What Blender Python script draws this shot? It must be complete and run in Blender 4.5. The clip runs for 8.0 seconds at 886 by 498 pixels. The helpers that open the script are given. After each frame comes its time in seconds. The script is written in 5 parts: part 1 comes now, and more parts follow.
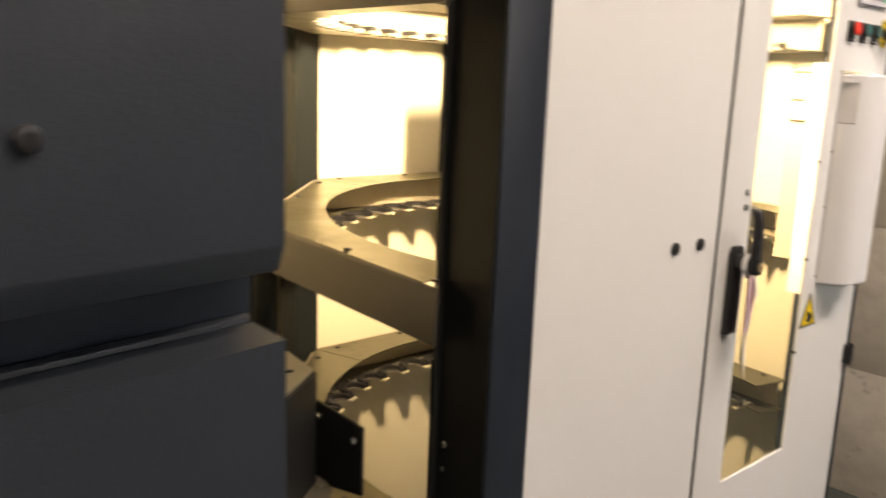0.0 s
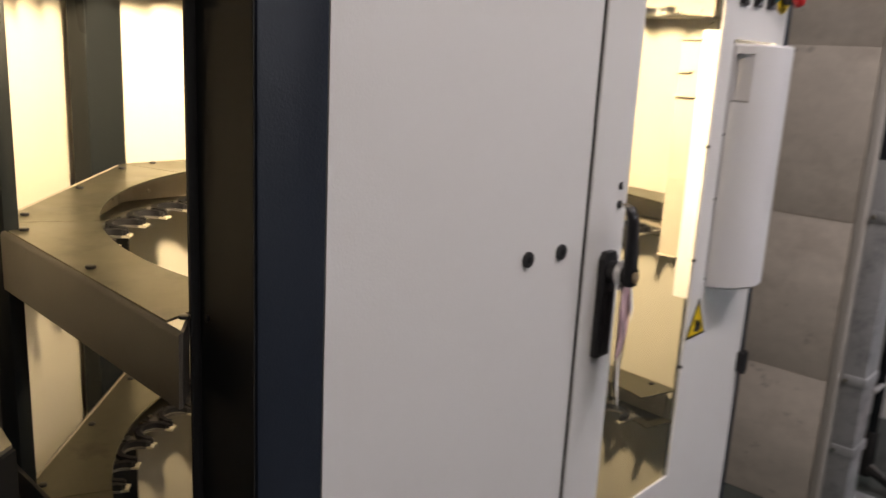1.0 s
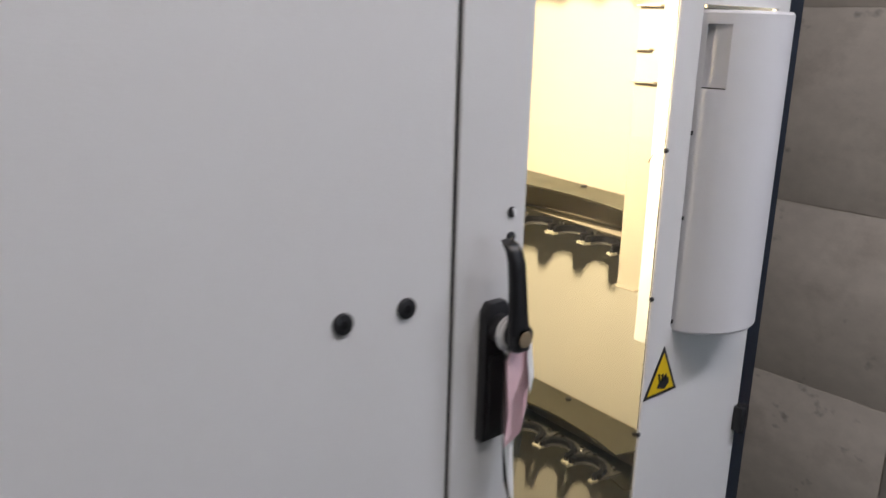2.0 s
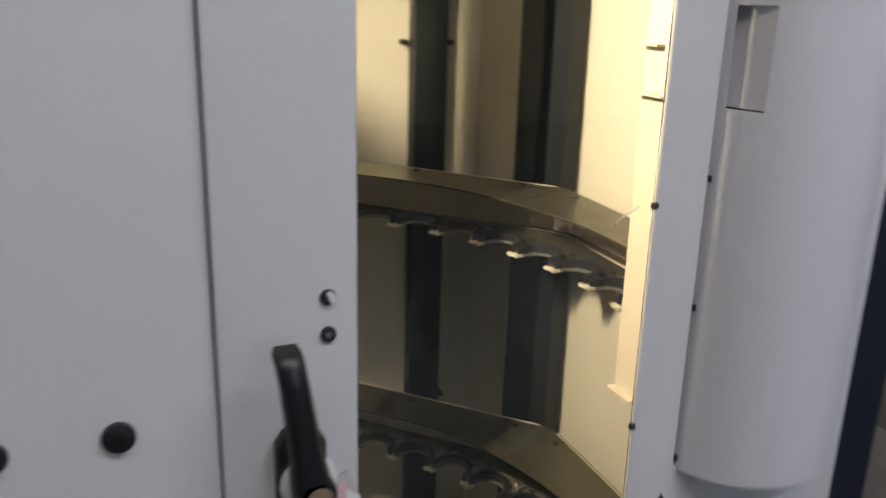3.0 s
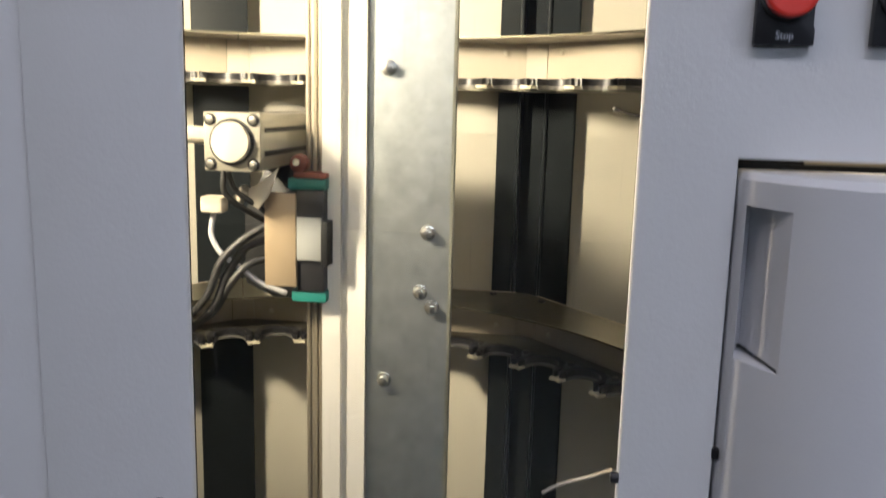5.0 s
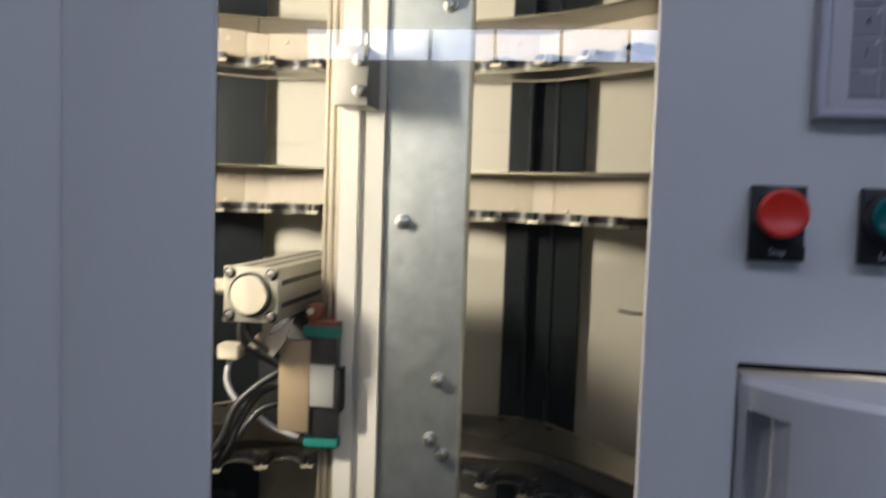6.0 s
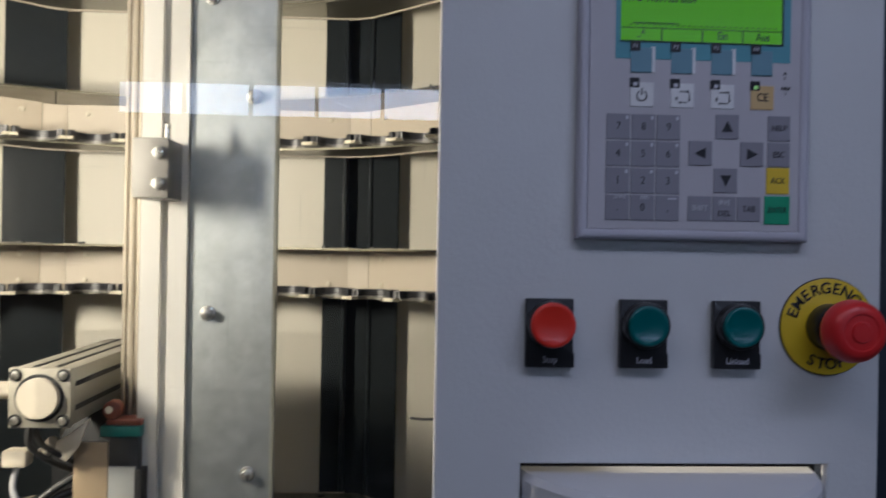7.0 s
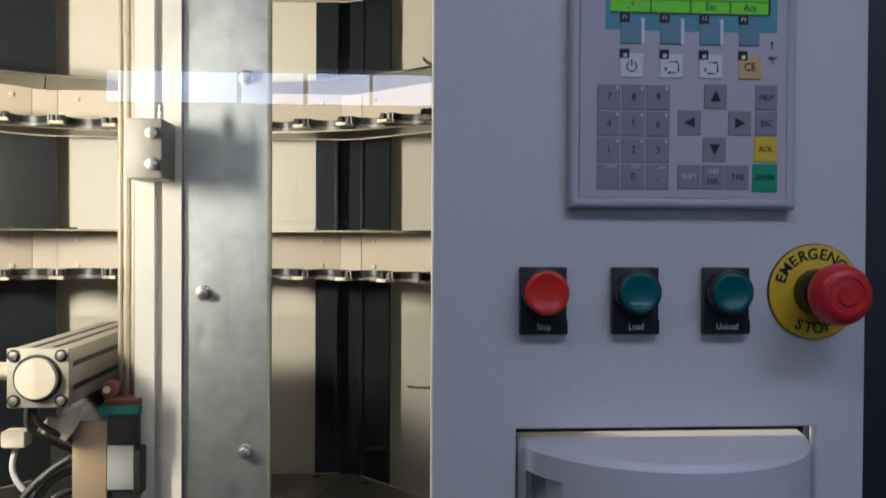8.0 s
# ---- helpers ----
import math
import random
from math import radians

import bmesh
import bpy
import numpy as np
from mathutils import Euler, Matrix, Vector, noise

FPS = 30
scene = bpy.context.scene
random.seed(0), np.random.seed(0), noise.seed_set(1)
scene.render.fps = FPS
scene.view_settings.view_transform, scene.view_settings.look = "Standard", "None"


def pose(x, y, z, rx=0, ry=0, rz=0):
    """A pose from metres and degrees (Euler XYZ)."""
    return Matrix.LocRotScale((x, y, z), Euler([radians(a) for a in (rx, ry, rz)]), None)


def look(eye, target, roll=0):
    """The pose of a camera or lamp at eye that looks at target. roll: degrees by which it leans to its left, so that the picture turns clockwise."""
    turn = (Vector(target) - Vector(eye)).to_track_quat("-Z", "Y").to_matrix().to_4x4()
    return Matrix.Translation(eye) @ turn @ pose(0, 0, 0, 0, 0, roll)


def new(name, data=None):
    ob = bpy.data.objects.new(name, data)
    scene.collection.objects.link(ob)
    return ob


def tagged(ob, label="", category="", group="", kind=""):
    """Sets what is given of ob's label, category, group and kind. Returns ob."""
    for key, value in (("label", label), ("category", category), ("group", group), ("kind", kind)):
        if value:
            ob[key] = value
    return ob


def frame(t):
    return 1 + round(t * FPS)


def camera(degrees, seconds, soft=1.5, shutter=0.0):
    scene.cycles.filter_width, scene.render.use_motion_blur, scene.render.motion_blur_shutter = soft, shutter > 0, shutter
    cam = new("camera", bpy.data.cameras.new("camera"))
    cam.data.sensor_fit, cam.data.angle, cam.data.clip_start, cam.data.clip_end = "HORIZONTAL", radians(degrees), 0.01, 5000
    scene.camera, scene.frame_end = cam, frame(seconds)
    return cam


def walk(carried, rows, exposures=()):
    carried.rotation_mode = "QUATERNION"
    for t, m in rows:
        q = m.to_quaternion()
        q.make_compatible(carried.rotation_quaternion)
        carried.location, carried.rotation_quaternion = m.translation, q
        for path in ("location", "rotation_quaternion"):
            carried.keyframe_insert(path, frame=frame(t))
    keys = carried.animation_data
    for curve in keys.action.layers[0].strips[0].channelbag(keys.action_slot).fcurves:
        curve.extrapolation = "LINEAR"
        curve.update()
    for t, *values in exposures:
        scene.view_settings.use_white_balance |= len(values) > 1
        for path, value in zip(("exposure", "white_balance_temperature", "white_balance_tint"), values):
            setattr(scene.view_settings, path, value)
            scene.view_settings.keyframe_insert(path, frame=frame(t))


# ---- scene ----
cam = camera(56.9, 8.0, shutter=0.5)
PATH = [
    (0, (-1.793, -0.762, 1.134), (-0.483, 0.696, 0.735), 2.2),
    (0.1, (-1.772, -0.756, 1.132), (-0.430, 0.671, 0.729), 1.6),
    (0.3, (-1.725, -0.743, 1.127), (-0.332, 0.628, 0.704), 2.8),
    (0.4, (-1.698, -0.734, 1.125), (-0.278, 0.609, 0.697), 3.0),
    (0.5, (-1.664, -0.723, 1.125), (-0.235, 0.609, 0.696), 2.5),
    (0.6, (-1.627, -0.709, 1.125), (-0.175, 0.595, 0.687), 3.0),
    (0.7, (-1.585, -0.693, 1.126), (-0.118, 0.592, 0.685), 3.6),
    (0.8, (-1.542, -0.677, 1.130), (-0.066, 0.600, 0.690), 2.9),
    (0.9, (-1.496, -0.663, 1.131), (-0.020, 0.613, 0.690), 3.4),
    (1, (-1.456, -0.649, 1.134), (-0.018, 0.663, 0.675), 3.0),
    (1.1, (-1.417, -0.640, 1.136), (-0.011, 0.700, 0.661), 2.6),
    (1.2, (-1.378, -0.635, 1.138), (0.011, 0.722, 0.659), 2.4),
    (1.3, (-1.339, -0.631, 1.141), (0.038, 0.737, 0.658), 1.7),
    (1.4, (-1.298, -0.629, 1.142), (0.069, 0.745, 0.649), 1.8),
    (1.5, (-1.253, -0.628, 1.145), (0.103, 0.753, 0.642), 1.8),
    (1.7, (-1.146, -0.647, 1.15), (0.17, 0.768, 0.635), 1.3),
    (2.8, (-0.6, -0.564, 1.158), (0.35, 1.102, 0.59), 2.4),
    (3, (-0.496, -0.547, 1.16), (0.284, 1.203, 0.585), 1.6),
    (3.2, (-0.392, -0.527, 1.163), (0.158, 1.304, 0.574), 3.2),
    (3.5, (-0.261, -0.494, 1.167), (-0.1, 1.416, 0.599), 3.6),
    (3.7, (-0.202, -0.488, 1.169), (-0.196, 1.435, 0.619), 4.0),
    (4, (-0.154, -0.472, 1.173), (-0.254, 1.449, 0.625), 3.9),
    (4.2, (-0.136, -0.462, 1.177), (-0.282, 1.459, 0.64), 3.6),
    (5.3, (-0.093, -0.465, 1.233), (-0.404, 1.486, 0.922), 0.9),
    (5.5, (-0.097, -0.461, 1.244), (-0.438, 1.486, 0.937), 0.8),
    (5.7, (-0.094, -0.471, 1.259), (-0.476, 1.479, 1.028), 1.1),
    (6, (-0.1, -0.483, 1.281), (-0.402, 1.49, 1.147), 1.9),
    (6.2, (-0.094, -0.491, 1.294), (-0.307, 1.496, 1.224), 2.2),
    (6.5, (-0.087, -0.495, 1.311), (-0.178, 1.502, 1.258), 1.6),
    (6.7, (-0.078, -0.498, 1.317), (-0.103, 1.501, 1.268), 1.2),
    (7, (-0.079, -0.497, 1.32), (0.034, 1.499, 1.323), 1.0),
    (7.2, (-0.077, -0.500, 1.320), (0.071, 1.494, 1.349), 0.9),
    (7.5, (-0.081, -0.503, 1.321), (0.091, 1.49, 1.334), 0.5),
    (7.7, (-0.078, -0.506, 1.319), (0.066, 1.488, 1.324), 0.3),
    (8, (-0.082, -0.505, 1.31), (0.054, 1.49, 1.281), 0.3),
]
EXPOSURES = [(0.0, 0.80, 9000, 19), (0.5, 0.23, 8700, 20), (1.0, 0.02, 7500, 21), (1.7, 0.10, 6850, 18), (3.0, -0.40, 6550, 17), (4.0, -0.08, 6500, 18),
             (5.5, -1.19, 5800, 19), (6.5, -1.72, 5470, 21), (7.0, -1.75, 5450, 21), (8.0, -1.64, 5440, 21)]
walk(cam, [(t, look(eye, target, roll)) for t, eye, target, roll in PATH],
     exposures=EXPOSURES)


# ---- world and light ----
world = bpy.data.worlds.new("sky")
world.use_nodes = True
scene.world = world
wn = world.node_tree.nodes
sky = wn.new("ShaderNodeTexSky")
sky.sky_type, sky.sun_disc = "NISHITA", False
sky.sun_elevation, sky.sun_rotation = radians(38), radians(200)
wn["Background"].inputs[1].default_value = 0.12
world.node_tree.links.new(sky.outputs[0], wn["Background"].inputs[0])


def area(name, m, sx, sy, watts, colour, beam=180):
    d = bpy.data.lights.new(name, "AREA")
    d.shape, d.size, d.size_y, d.energy, d.color = "RECTANGLE", sx, sy, watts, colour
    d.spread = radians(beam)
    ob = new(name, d)
    ob.matrix_world = m
    return ob


# added fill: cool from the roof, warm over the aisle, cool by the pillar
area("roof_light", look((-1.5, -5.0, 5.6), (-1.5, -5.0, 0)), 8.0, 2.0, 20, (0.78, 0.89, 1.0))
area("luminaire_light", look((-0.95, -1.15, 2.80), (-0.95, -1.0, 0)), 1.4, 0.2, 22, (1.0, 0.94, 0.86))
area("near_luminaire_light", look((0.75, -1.25, 2.64), (0.75, -1.25, 0)), 1.4, 0.14, 35, (0.88, 0.92, 1.0))
# tube lamp inside the tool cabinet, upright behind the front panel
TUBE0, TUBE1 = 1.36, 1.54
for tx, watts, aim in ((-0.692, 63.0, (0.86, 0.50, 0.10)), (-0.708, 64.0, (-0.35, 0.88, 0.32))):  # the tube's two lit sides
    spot = Vector((tx, 0.060, (TUBE0 + TUBE1) / 2))
    area("tube_light", look(spot, spot + Vector(aim)), 0.03, TUBE1 - TUBE0, watts, (1.0, 0.86, 0.565), 167)


# ---- materials ----
def mat(name, base, rough=0.5, metal=0.0, vary=0.06, grain=60.0, blotch=3.0, bump=0.0, bump_scale=300.0, stretch=(1, 1, 1),
        rough_vary=0.08, streak=None, streak_by=0.3, pits=None, stain=None, stain_scale=5.0, stain_at=0.6, coat=0.0, each=0.0, spec=0.5):
    m = bpy.data.materials.new(name)
    m.use_nodes = True
    n, l = m.node_tree.nodes, m.node_tree.links
    p = n["Principled BSDF"]
    p.inputs["Metallic"].default_value = metal
    p.inputs["Coat Weight"].default_value = coat
    p.inputs["Specular IOR Level"].default_value = spec
    tc = n.new("ShaderNodeTexCoord")
    mp = n.new("ShaderNodeMapping")
    mp.inputs["Scale"].default_value = stretch
    l.new(tc.outputs["Object"], mp.inputs["Vector"])

    def nz(scale, detail=4.0, rgh=0.6):
        t = n.new("ShaderNodeTexNoise")
        t.inputs["Scale"].default_value, t.inputs["Detail"].default_value, t.inputs["Roughness"].default_value = scale, detail, rgh
        l.new(mp.outputs["Vector"], t.inputs["Vector"])
        return t.outputs["Fac"]

    def math_node(op, a, b):
        t = n.new("ShaderNodeMath")
        t.operation = op
        for i, v in enumerate((a, b)):
            if isinstance(v, (int, float)):
                t.inputs[i].default_value = v
            else:
                l.new(v, t.inputs[i])
        return t.outputs[0]

    big, fine = nz(blotch), nz(grain, 3.0)
    f = math_node("ADD", math_node("MULTIPLY", big, 0.65), math_node("MULTIPLY", fine, 0.35))
    if each:
        oi = n.new("ShaderNodeObjectInfo")
        f = math_node("ADD", f, math_node("MULTIPLY", math_node("SUBTRACT", oi.outputs["Random"], 0.5), each))
    ramp = n.new("ShaderNodeMix")
    ramp.data_type = "RGBA"
    lo = [max(0.0, c * (1 - vary * 2)) for c in base]
    hi = [min(1.0, c * (1 + vary * 2)) for c in base]
    ramp.inputs["A"].default_value, ramp.inputs["B"].default_value = (*lo, 1), (*hi, 1)
    l.new(f, ramp.inputs["Factor"])
    col = ramp.outputs["Result"]
    if stain:
        s = n.new("ShaderNodeMapRange")
        s.inputs["From Min"].default_value, s.inputs["From Max"].default_value = stain_at, stain_at + 0.16
        l.new(nz(stain_scale, 6.0, 0.65), s.inputs["Value"])
        mx = n.new("ShaderNodeMix")
        mx.data_type = "RGBA"
        mx.inputs["B"].default_value = (*stain, 1)
        l.new(s.outputs["Result"], mx.inputs["Factor"])
        l.new(col, mx.inputs["A"])
        col = mx.outputs["Result"]
    relief = None
    if streak:
        mp2 = n.new("ShaderNodeMapping")
        mp2.inputs["Scale"].default_value = streak
        l.new(tc.outputs["Object"], mp2.inputs["Vector"])
        t = n.new("ShaderNodeTexNoise")
        t.inputs["Scale"].default_value, t.inputs["Detail"].default_value, t.inputs["Roughness"].default_value = 1.0, 6.0, 0.6
        l.new(mp2.outputs["Vector"], t.inputs["Vector"])
        relief = t.outputs["Fac"]
        s = n.new("ShaderNodeMapRange")
        s.inputs["From Min"].default_value, s.inputs["From Max"].default_value = 0.35, 0.65
        s.inputs["To Min"].default_value, s.inputs["To Max"].default_value = 1 - streak_by, 1 + streak_by
        l.new(relief, s.inputs["Value"])
        vm = n.new("ShaderNodeVectorMath")
        vm.operation = "SCALE"
        l.new(col, vm.inputs[0])
        l.new(s.outputs["Result"], vm.inputs["Scale"])
        col = vm.outputs[0]
    if pits:
        s = n.new("ShaderNodeMapRange")
        s.inputs["From Min"].default_value, s.inputs["From Max"].default_value = 0.66, 0.74
        l.new(nz(pits, 3.0, 0.5), s.inputs["Value"])
        mx = n.new("ShaderNodeMix")
        mx.data_type = "RGBA"
        mx.inputs["B"].default_value = (*[v * 0.55 for v in base], 1)
        l.new(s.outputs["Result"], mx.inputs["Factor"])
        l.new(col, mx.inputs["A"])
        col = mx.outputs["Result"]
    l.new(col, p.inputs["Base Color"])
    r = math_node("ADD", math_node("MULTIPLY", math_node("SUBTRACT", big, 0.5), rough_vary * 4), rough)
    l.new(r, p.inputs["Roughness"])
    if bump:
        b = n.new("ShaderNodeBump")
        b.inputs["Strength"].default_value, b.inputs["Distance"].default_value = bump, 0.001
        l.new(nz(bump_scale, 2.0), b.inputs["Height"])
        l.new(b.outputs["Normal"], p.inputs["Normal"])
    return m


M = dict(  # base colours are those of the real surfaces
    paint=mat("light_grey_powder_coat", (0.66, 0.66, 0.655), 0.40, vary=0.02, blotch=1.5, bump=0.22, bump_scale=330, stain=(0.5, 0.49, 0.47), stain_scale=2.2, stain_at=0.66),
    hatchpaint=mat("light_grey_plastic", (0.68, 0.68, 0.70), 0.38, vary=0.02, bump=0.12, bump_scale=500),
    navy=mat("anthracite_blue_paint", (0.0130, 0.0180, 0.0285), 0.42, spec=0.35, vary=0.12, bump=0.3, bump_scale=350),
    char=mat("anthracite_machine_paint", (0.0225, 0.0285, 0.039), 0.46, spec=0.35, vary=0.12, bump=0.35, bump_scale=300, stain=(0.05, 0.05, 0.052), stain_scale=3, stain_at=0.62),
    post=mat("dark_green_grey_steel", (0.0085, 0.0105, 0.012), 0.28, vary=0.12, spec=0.16, rough_vary=0.02, stretch=(1, 1, 0.15)),
    cream=mat("cream_painted_sheet", (0.47, 0.445, 0.375), 0.40, vary=0.03, blotch=2, bump=0.05, bump_scale=200),
    galv=mat("galvanised_sheet", (0.42, 0.45, 0.46), 0.40, metal=1.0, vary=0.20, grain=90, blotch=38, rough_vary=0.03, bump=0.05, bump_scale=90),
    ringsteel=mat("dull_steel_plate", (0.125, 0.116, 0.084), 0.36, metal=0.8, vary=0.14, grain=40, blotch=6, rough_vary=0.1, stain=(0.07, 0.064, 0.048), stain_scale=9, stain_at=0.55),
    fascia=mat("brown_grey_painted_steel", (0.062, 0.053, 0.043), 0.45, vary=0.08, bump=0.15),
    wornplate=mat("worn_zinc_plate", (0.27, 0.25, 0.195), 0.30, metal=0.55, vary=0.14, blotch=5, stain=(0.12, 0.11, 0.09), stain_scale=8, stain_at=0.55),
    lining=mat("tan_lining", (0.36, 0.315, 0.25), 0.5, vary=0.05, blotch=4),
    alu=mat("anodised_aluminium", (0.66, 0.645, 0.60), 0.36, metal=0.35, vary=0.04, stretch=(1, 1, 0.05), grain=200),
    blockgrey=mat("milled_grey_block", (0.12, 0.115, 0.105), 0.4, metal=0.3, vary=0.06),
    labelgrey=mat("grey_label_foil", (0.19, 0.195, 0.19), 0.5, vary=0.08),
    galvdull=mat("weathered_galvanised", (0.40, 0.41, 0.42), 0.5, metal=0.15, vary=0.14, grain=60, blotch=11, stain=(0.24, 0.25, 0.26), stain_scale=8, stain_at=0.5),
    alucast=mat("aluminium_cylinder", (0.24, 0.225, 0.185), 0.40, metal=0.5, vary=0.10, blotch=9),
    rodsteel=mat("oiled_rod_steel", (0.30, 0.265, 0.21), 0.32, metal=0.7, vary=0.06, stretch=(1, 1, 0.05)),
    black=mat("black_plastic", (0.012, 0.012, 0.014), 0.38, vary=0.1, bump=0.1),
    blackmatt=mat("black_steel", (0.0095, 0.0098, 0.0105), 0.5, vary=0.15, spec=0.25),
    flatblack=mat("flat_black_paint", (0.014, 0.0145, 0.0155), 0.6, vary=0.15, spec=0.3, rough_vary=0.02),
    chrome=mat("bright_screw_steel", (0.7, 0.69, 0.66), 0.22, metal=1.0, vary=0.05),
    red=mat("red_button_plastic", (0.70, 0.030, 0.012), 0.32, vary=0.03, coat=0.2),
    redstop=mat("red_mushroom_plastic", (0.60, 0.022, 0.022), 0.35, vary=0.03),
    green=mat("teal_green_button", (0.0, 0.115, 0.115), 0.28, vary=0.04, coat=0.3),
    yellow=mat("yellow_plate", (0.72, 0.50, 0.01), 0.45, vary=0.03),
    white=mat("white_label", (0.78, 0.78, 0.78), 0.5, vary=0.02),
    opgrey=mat("membrane_grey", (0.52, 0.50, 0.53), 0.55, vary=0.01, bump=0.05),
    bezel=mat("bezel_grey", (0.50, 0.49, 0.55), 0.45, vary=0.02),
    keygrey=mat("key_grey", (0.27, 0.262, 0.30), 0.5, vary=0.02),
    teal=mat("teal_membrane", (0.10, 0.33, 0.40), 0.5, vary=0.02),
    keyblue=mat("soft_key_blue", (0.15, 0.30, 0.38), 0.4, vary=0.05),
    ink=mat("black_print", (0.012, 0.012, 0.018), 0.5, vary=0.02),
    lightink=mat("pale_print", (0.62, 0.62, 0.68), 0.5, vary=0.02),
    tan=mat("tan_key", (0.66, 0.46, 0.20), 0.5, vary=0.02),
    ackyel=mat("yellow_key", (0.80, 0.56, 0.02), 0.5, vary=0.02),
    entgreen=mat("green_key", (0.01, 0.33, 0.16), 0.5, vary=0.02),
    pink=mat("pink_card_tag", (0.76, 0.52, 0.56), 0.6, vary=0.05),
    concrete=mat("bare_concrete", (0.58, 0.52, 0.45), 0.8, vary=0.16, grain=24, blotch=3.2, bump=0.55, bump_scale=70, stretch=(1, 1, 1.25), streak=(1, 1.6, 5.5), streak_by=0.08, pits=11.0, stain=(0.45, 0.395, 0.335), stain_scale=3.1, stain_at=0.52),
    chamfer=mat("pale_concrete_edge", (0.47, 0.44, 0.40), 0.8, vary=0.1, grain=40, bump=0.5, bump_scale=60),
    floor=mat("green_grey_floor_paint", (0.055, 0.068, 0.062), 0.4, vary=0.2, grain=30, blotch=1.5, stain=(0.05, 0.05, 0.048), stain_scale=2, stain_at=0.55),
    hallwall=mat("hall_plaster", (0.45, 0.45, 0.44), 0.8, vary=0.06, blotch=0.6),
    hallroof=mat("hall_roof_sheet", (0.34, 0.36, 0.40), 0.7, vary=0.08, blotch=0.5),
    hose=mat("grey_hose", (0.42, 0.42, 0.43), 0.5, vary=0.05),
    rubber=mat("black_rubber", (0.012, 0.012, 0.012), 0.5, vary=0.1),
    orange=mat("orange_paint", (0.62, 0.11, 0.02), 0.45, vary=0.06),
    orangered=mat("red_oxide_paint", (0.15, 0.040, 0.022), 0.5, vary=0.06),
    tealpaint=mat("teal_paint", (0.01, 0.13, 0.11), 0.45, vary=0.06),
    bronze=mat("bronze_plate", (0.30, 0.23, 0.15), 0.42, metal=0.4, vary=0.08),
    whitecast=mat("white_fitting", (0.44, 0.40, 0.32), 0.4, vary=0.05),
    brass=mat("spring_steel", (0.55, 0.51, 0.40), 0.34, metal=0.35, vary=0.10),
)

glass = bpy.data.materials.new("scratched_acrylic")
glass.use_nodes = True
gp = glass.node_tree.nodes["Principled BSDF"]
gp.inputs["Base Color"].default_value = (0.97, 0.98, 0.95, 1)
gp.inputs["Transmission Weight"].default_value, gp.inputs["IOR"].default_value, gp.inputs["Roughness"].default_value = 1.0, 1.49, 0.0
gn, gl = glass.node_tree.nodes, glass.node_tree.links
gtc = gn.new("ShaderNodeTexCoord")
gmask = None
for gscale, gstretch, lo, hi, amt in ((7.0, (1, 1, 0.5), 0.45, 0.80, 0.014), (60.0, (6.0, 1, 0.25), 0.62, 0.70, 0.035), (45.0, (0.3, 1, 4.0), 0.65, 0.72, 0.03)):
    gm = gn.new("ShaderNodeMapping")
    gm.inputs["Scale"].default_value, gm.inputs["Rotation"].default_value = gstretch, (0, 0.25 * gstretch[0] - 0.2, 0)
    gl.new(gtc.outputs["Object"], gm.inputs["Vector"])
    gz = gn.new("ShaderNodeTexNoise")
    gz.inputs["Scale"].default_value, gz.inputs["Detail"].default_value = gscale, 5.0
    gl.new(gm.outputs["Vector"], gz.inputs["Vector"])
    gr = gn.new("ShaderNodeMapRange")
    gr.inputs["From Min"].default_value, gr.inputs["From Max"].default_value, gr.inputs["To Max"].default_value = lo, hi, amt
    gl.new(gz.outputs["Fac"], gr.inputs["Value"])
    if gmask is None:
        gmask = gr.outputs["Result"]
    else:
        ga = gn.new("ShaderNodeMath")
        gl.new(gmask, ga.inputs[0])
        gl.new(gr.outputs["Result"], ga.inputs[1])
        gmask = ga.outputs[0]
gdust = gn.new("ShaderNodeBsdfTranslucent")
gdust.inputs["Color"].default_value = (0.8, 0.79, 0.74, 1)
gdif = gn.new("ShaderNodeBsdfDiffuse")
gdif.inputs["Color"].default_value = (0.6, 0.6, 0.58, 1)
ghalf = gn.new("ShaderNodeMixShader")
gmix = gn.new("ShaderNodeMixShader")
gl.new(gdust.outputs[0], ghalf.inputs[1])
gl.new(gdif.outputs[0], ghalf.inputs[2])
gl.new(gmask, gmix.inputs[0])
gl.new(gp.outputs[0], gmix.inputs[1])
gl.new(ghalf.outputs[0], gmix.inputs[2])
gl.new(gmix.outputs[0], gn["Material Output"].inputs["Surface"])
M["glass"] = glass


def glow(name, colour, strength):
    m = bpy.data.materials.new(name)
    m.use_nodes = True
    p = m.node_tree.nodes["Principled BSDF"]
    p.inputs["Base Color"].default_value = (*colour, 1)
    p.inputs["Emission Color"].default_value, p.inputs["Emission Strength"].default_value = (*colour, 1), strength
    p.inputs["Roughness"].default_value = 0.25
    return m


M["lcd"] = glow("green_backlit_display", (0.13, 0.52, 0.005), 0.55)
M["led"] = glow("green_led", (0.4, 0.8, 0.2), 0.4)
M["tube"] = glow("tube_glass", (1.0, 0.88, 0.62), 6.0)
M["gatelight"] = glow("gate_daylight", (0.93, 0.97, 1.0), 1.6)
M["daylight"] = glow("window_daylight", (0.76, 0.88, 1.0), 16.0)
dn, dl = M["daylight"].node_tree.nodes, M["daylight"].node_tree.links
doi, dmr = dn.new("ShaderNodeObjectInfo"), dn.new("ShaderNodeMapRange")  # some panes glow dimmer than others, at random
dmr.inputs["To Min"].default_value, dmr.inputs["To Max"].default_value = 7.0, 26.0
dl.new(doi.outputs["Random"], dmr.inputs["Value"])
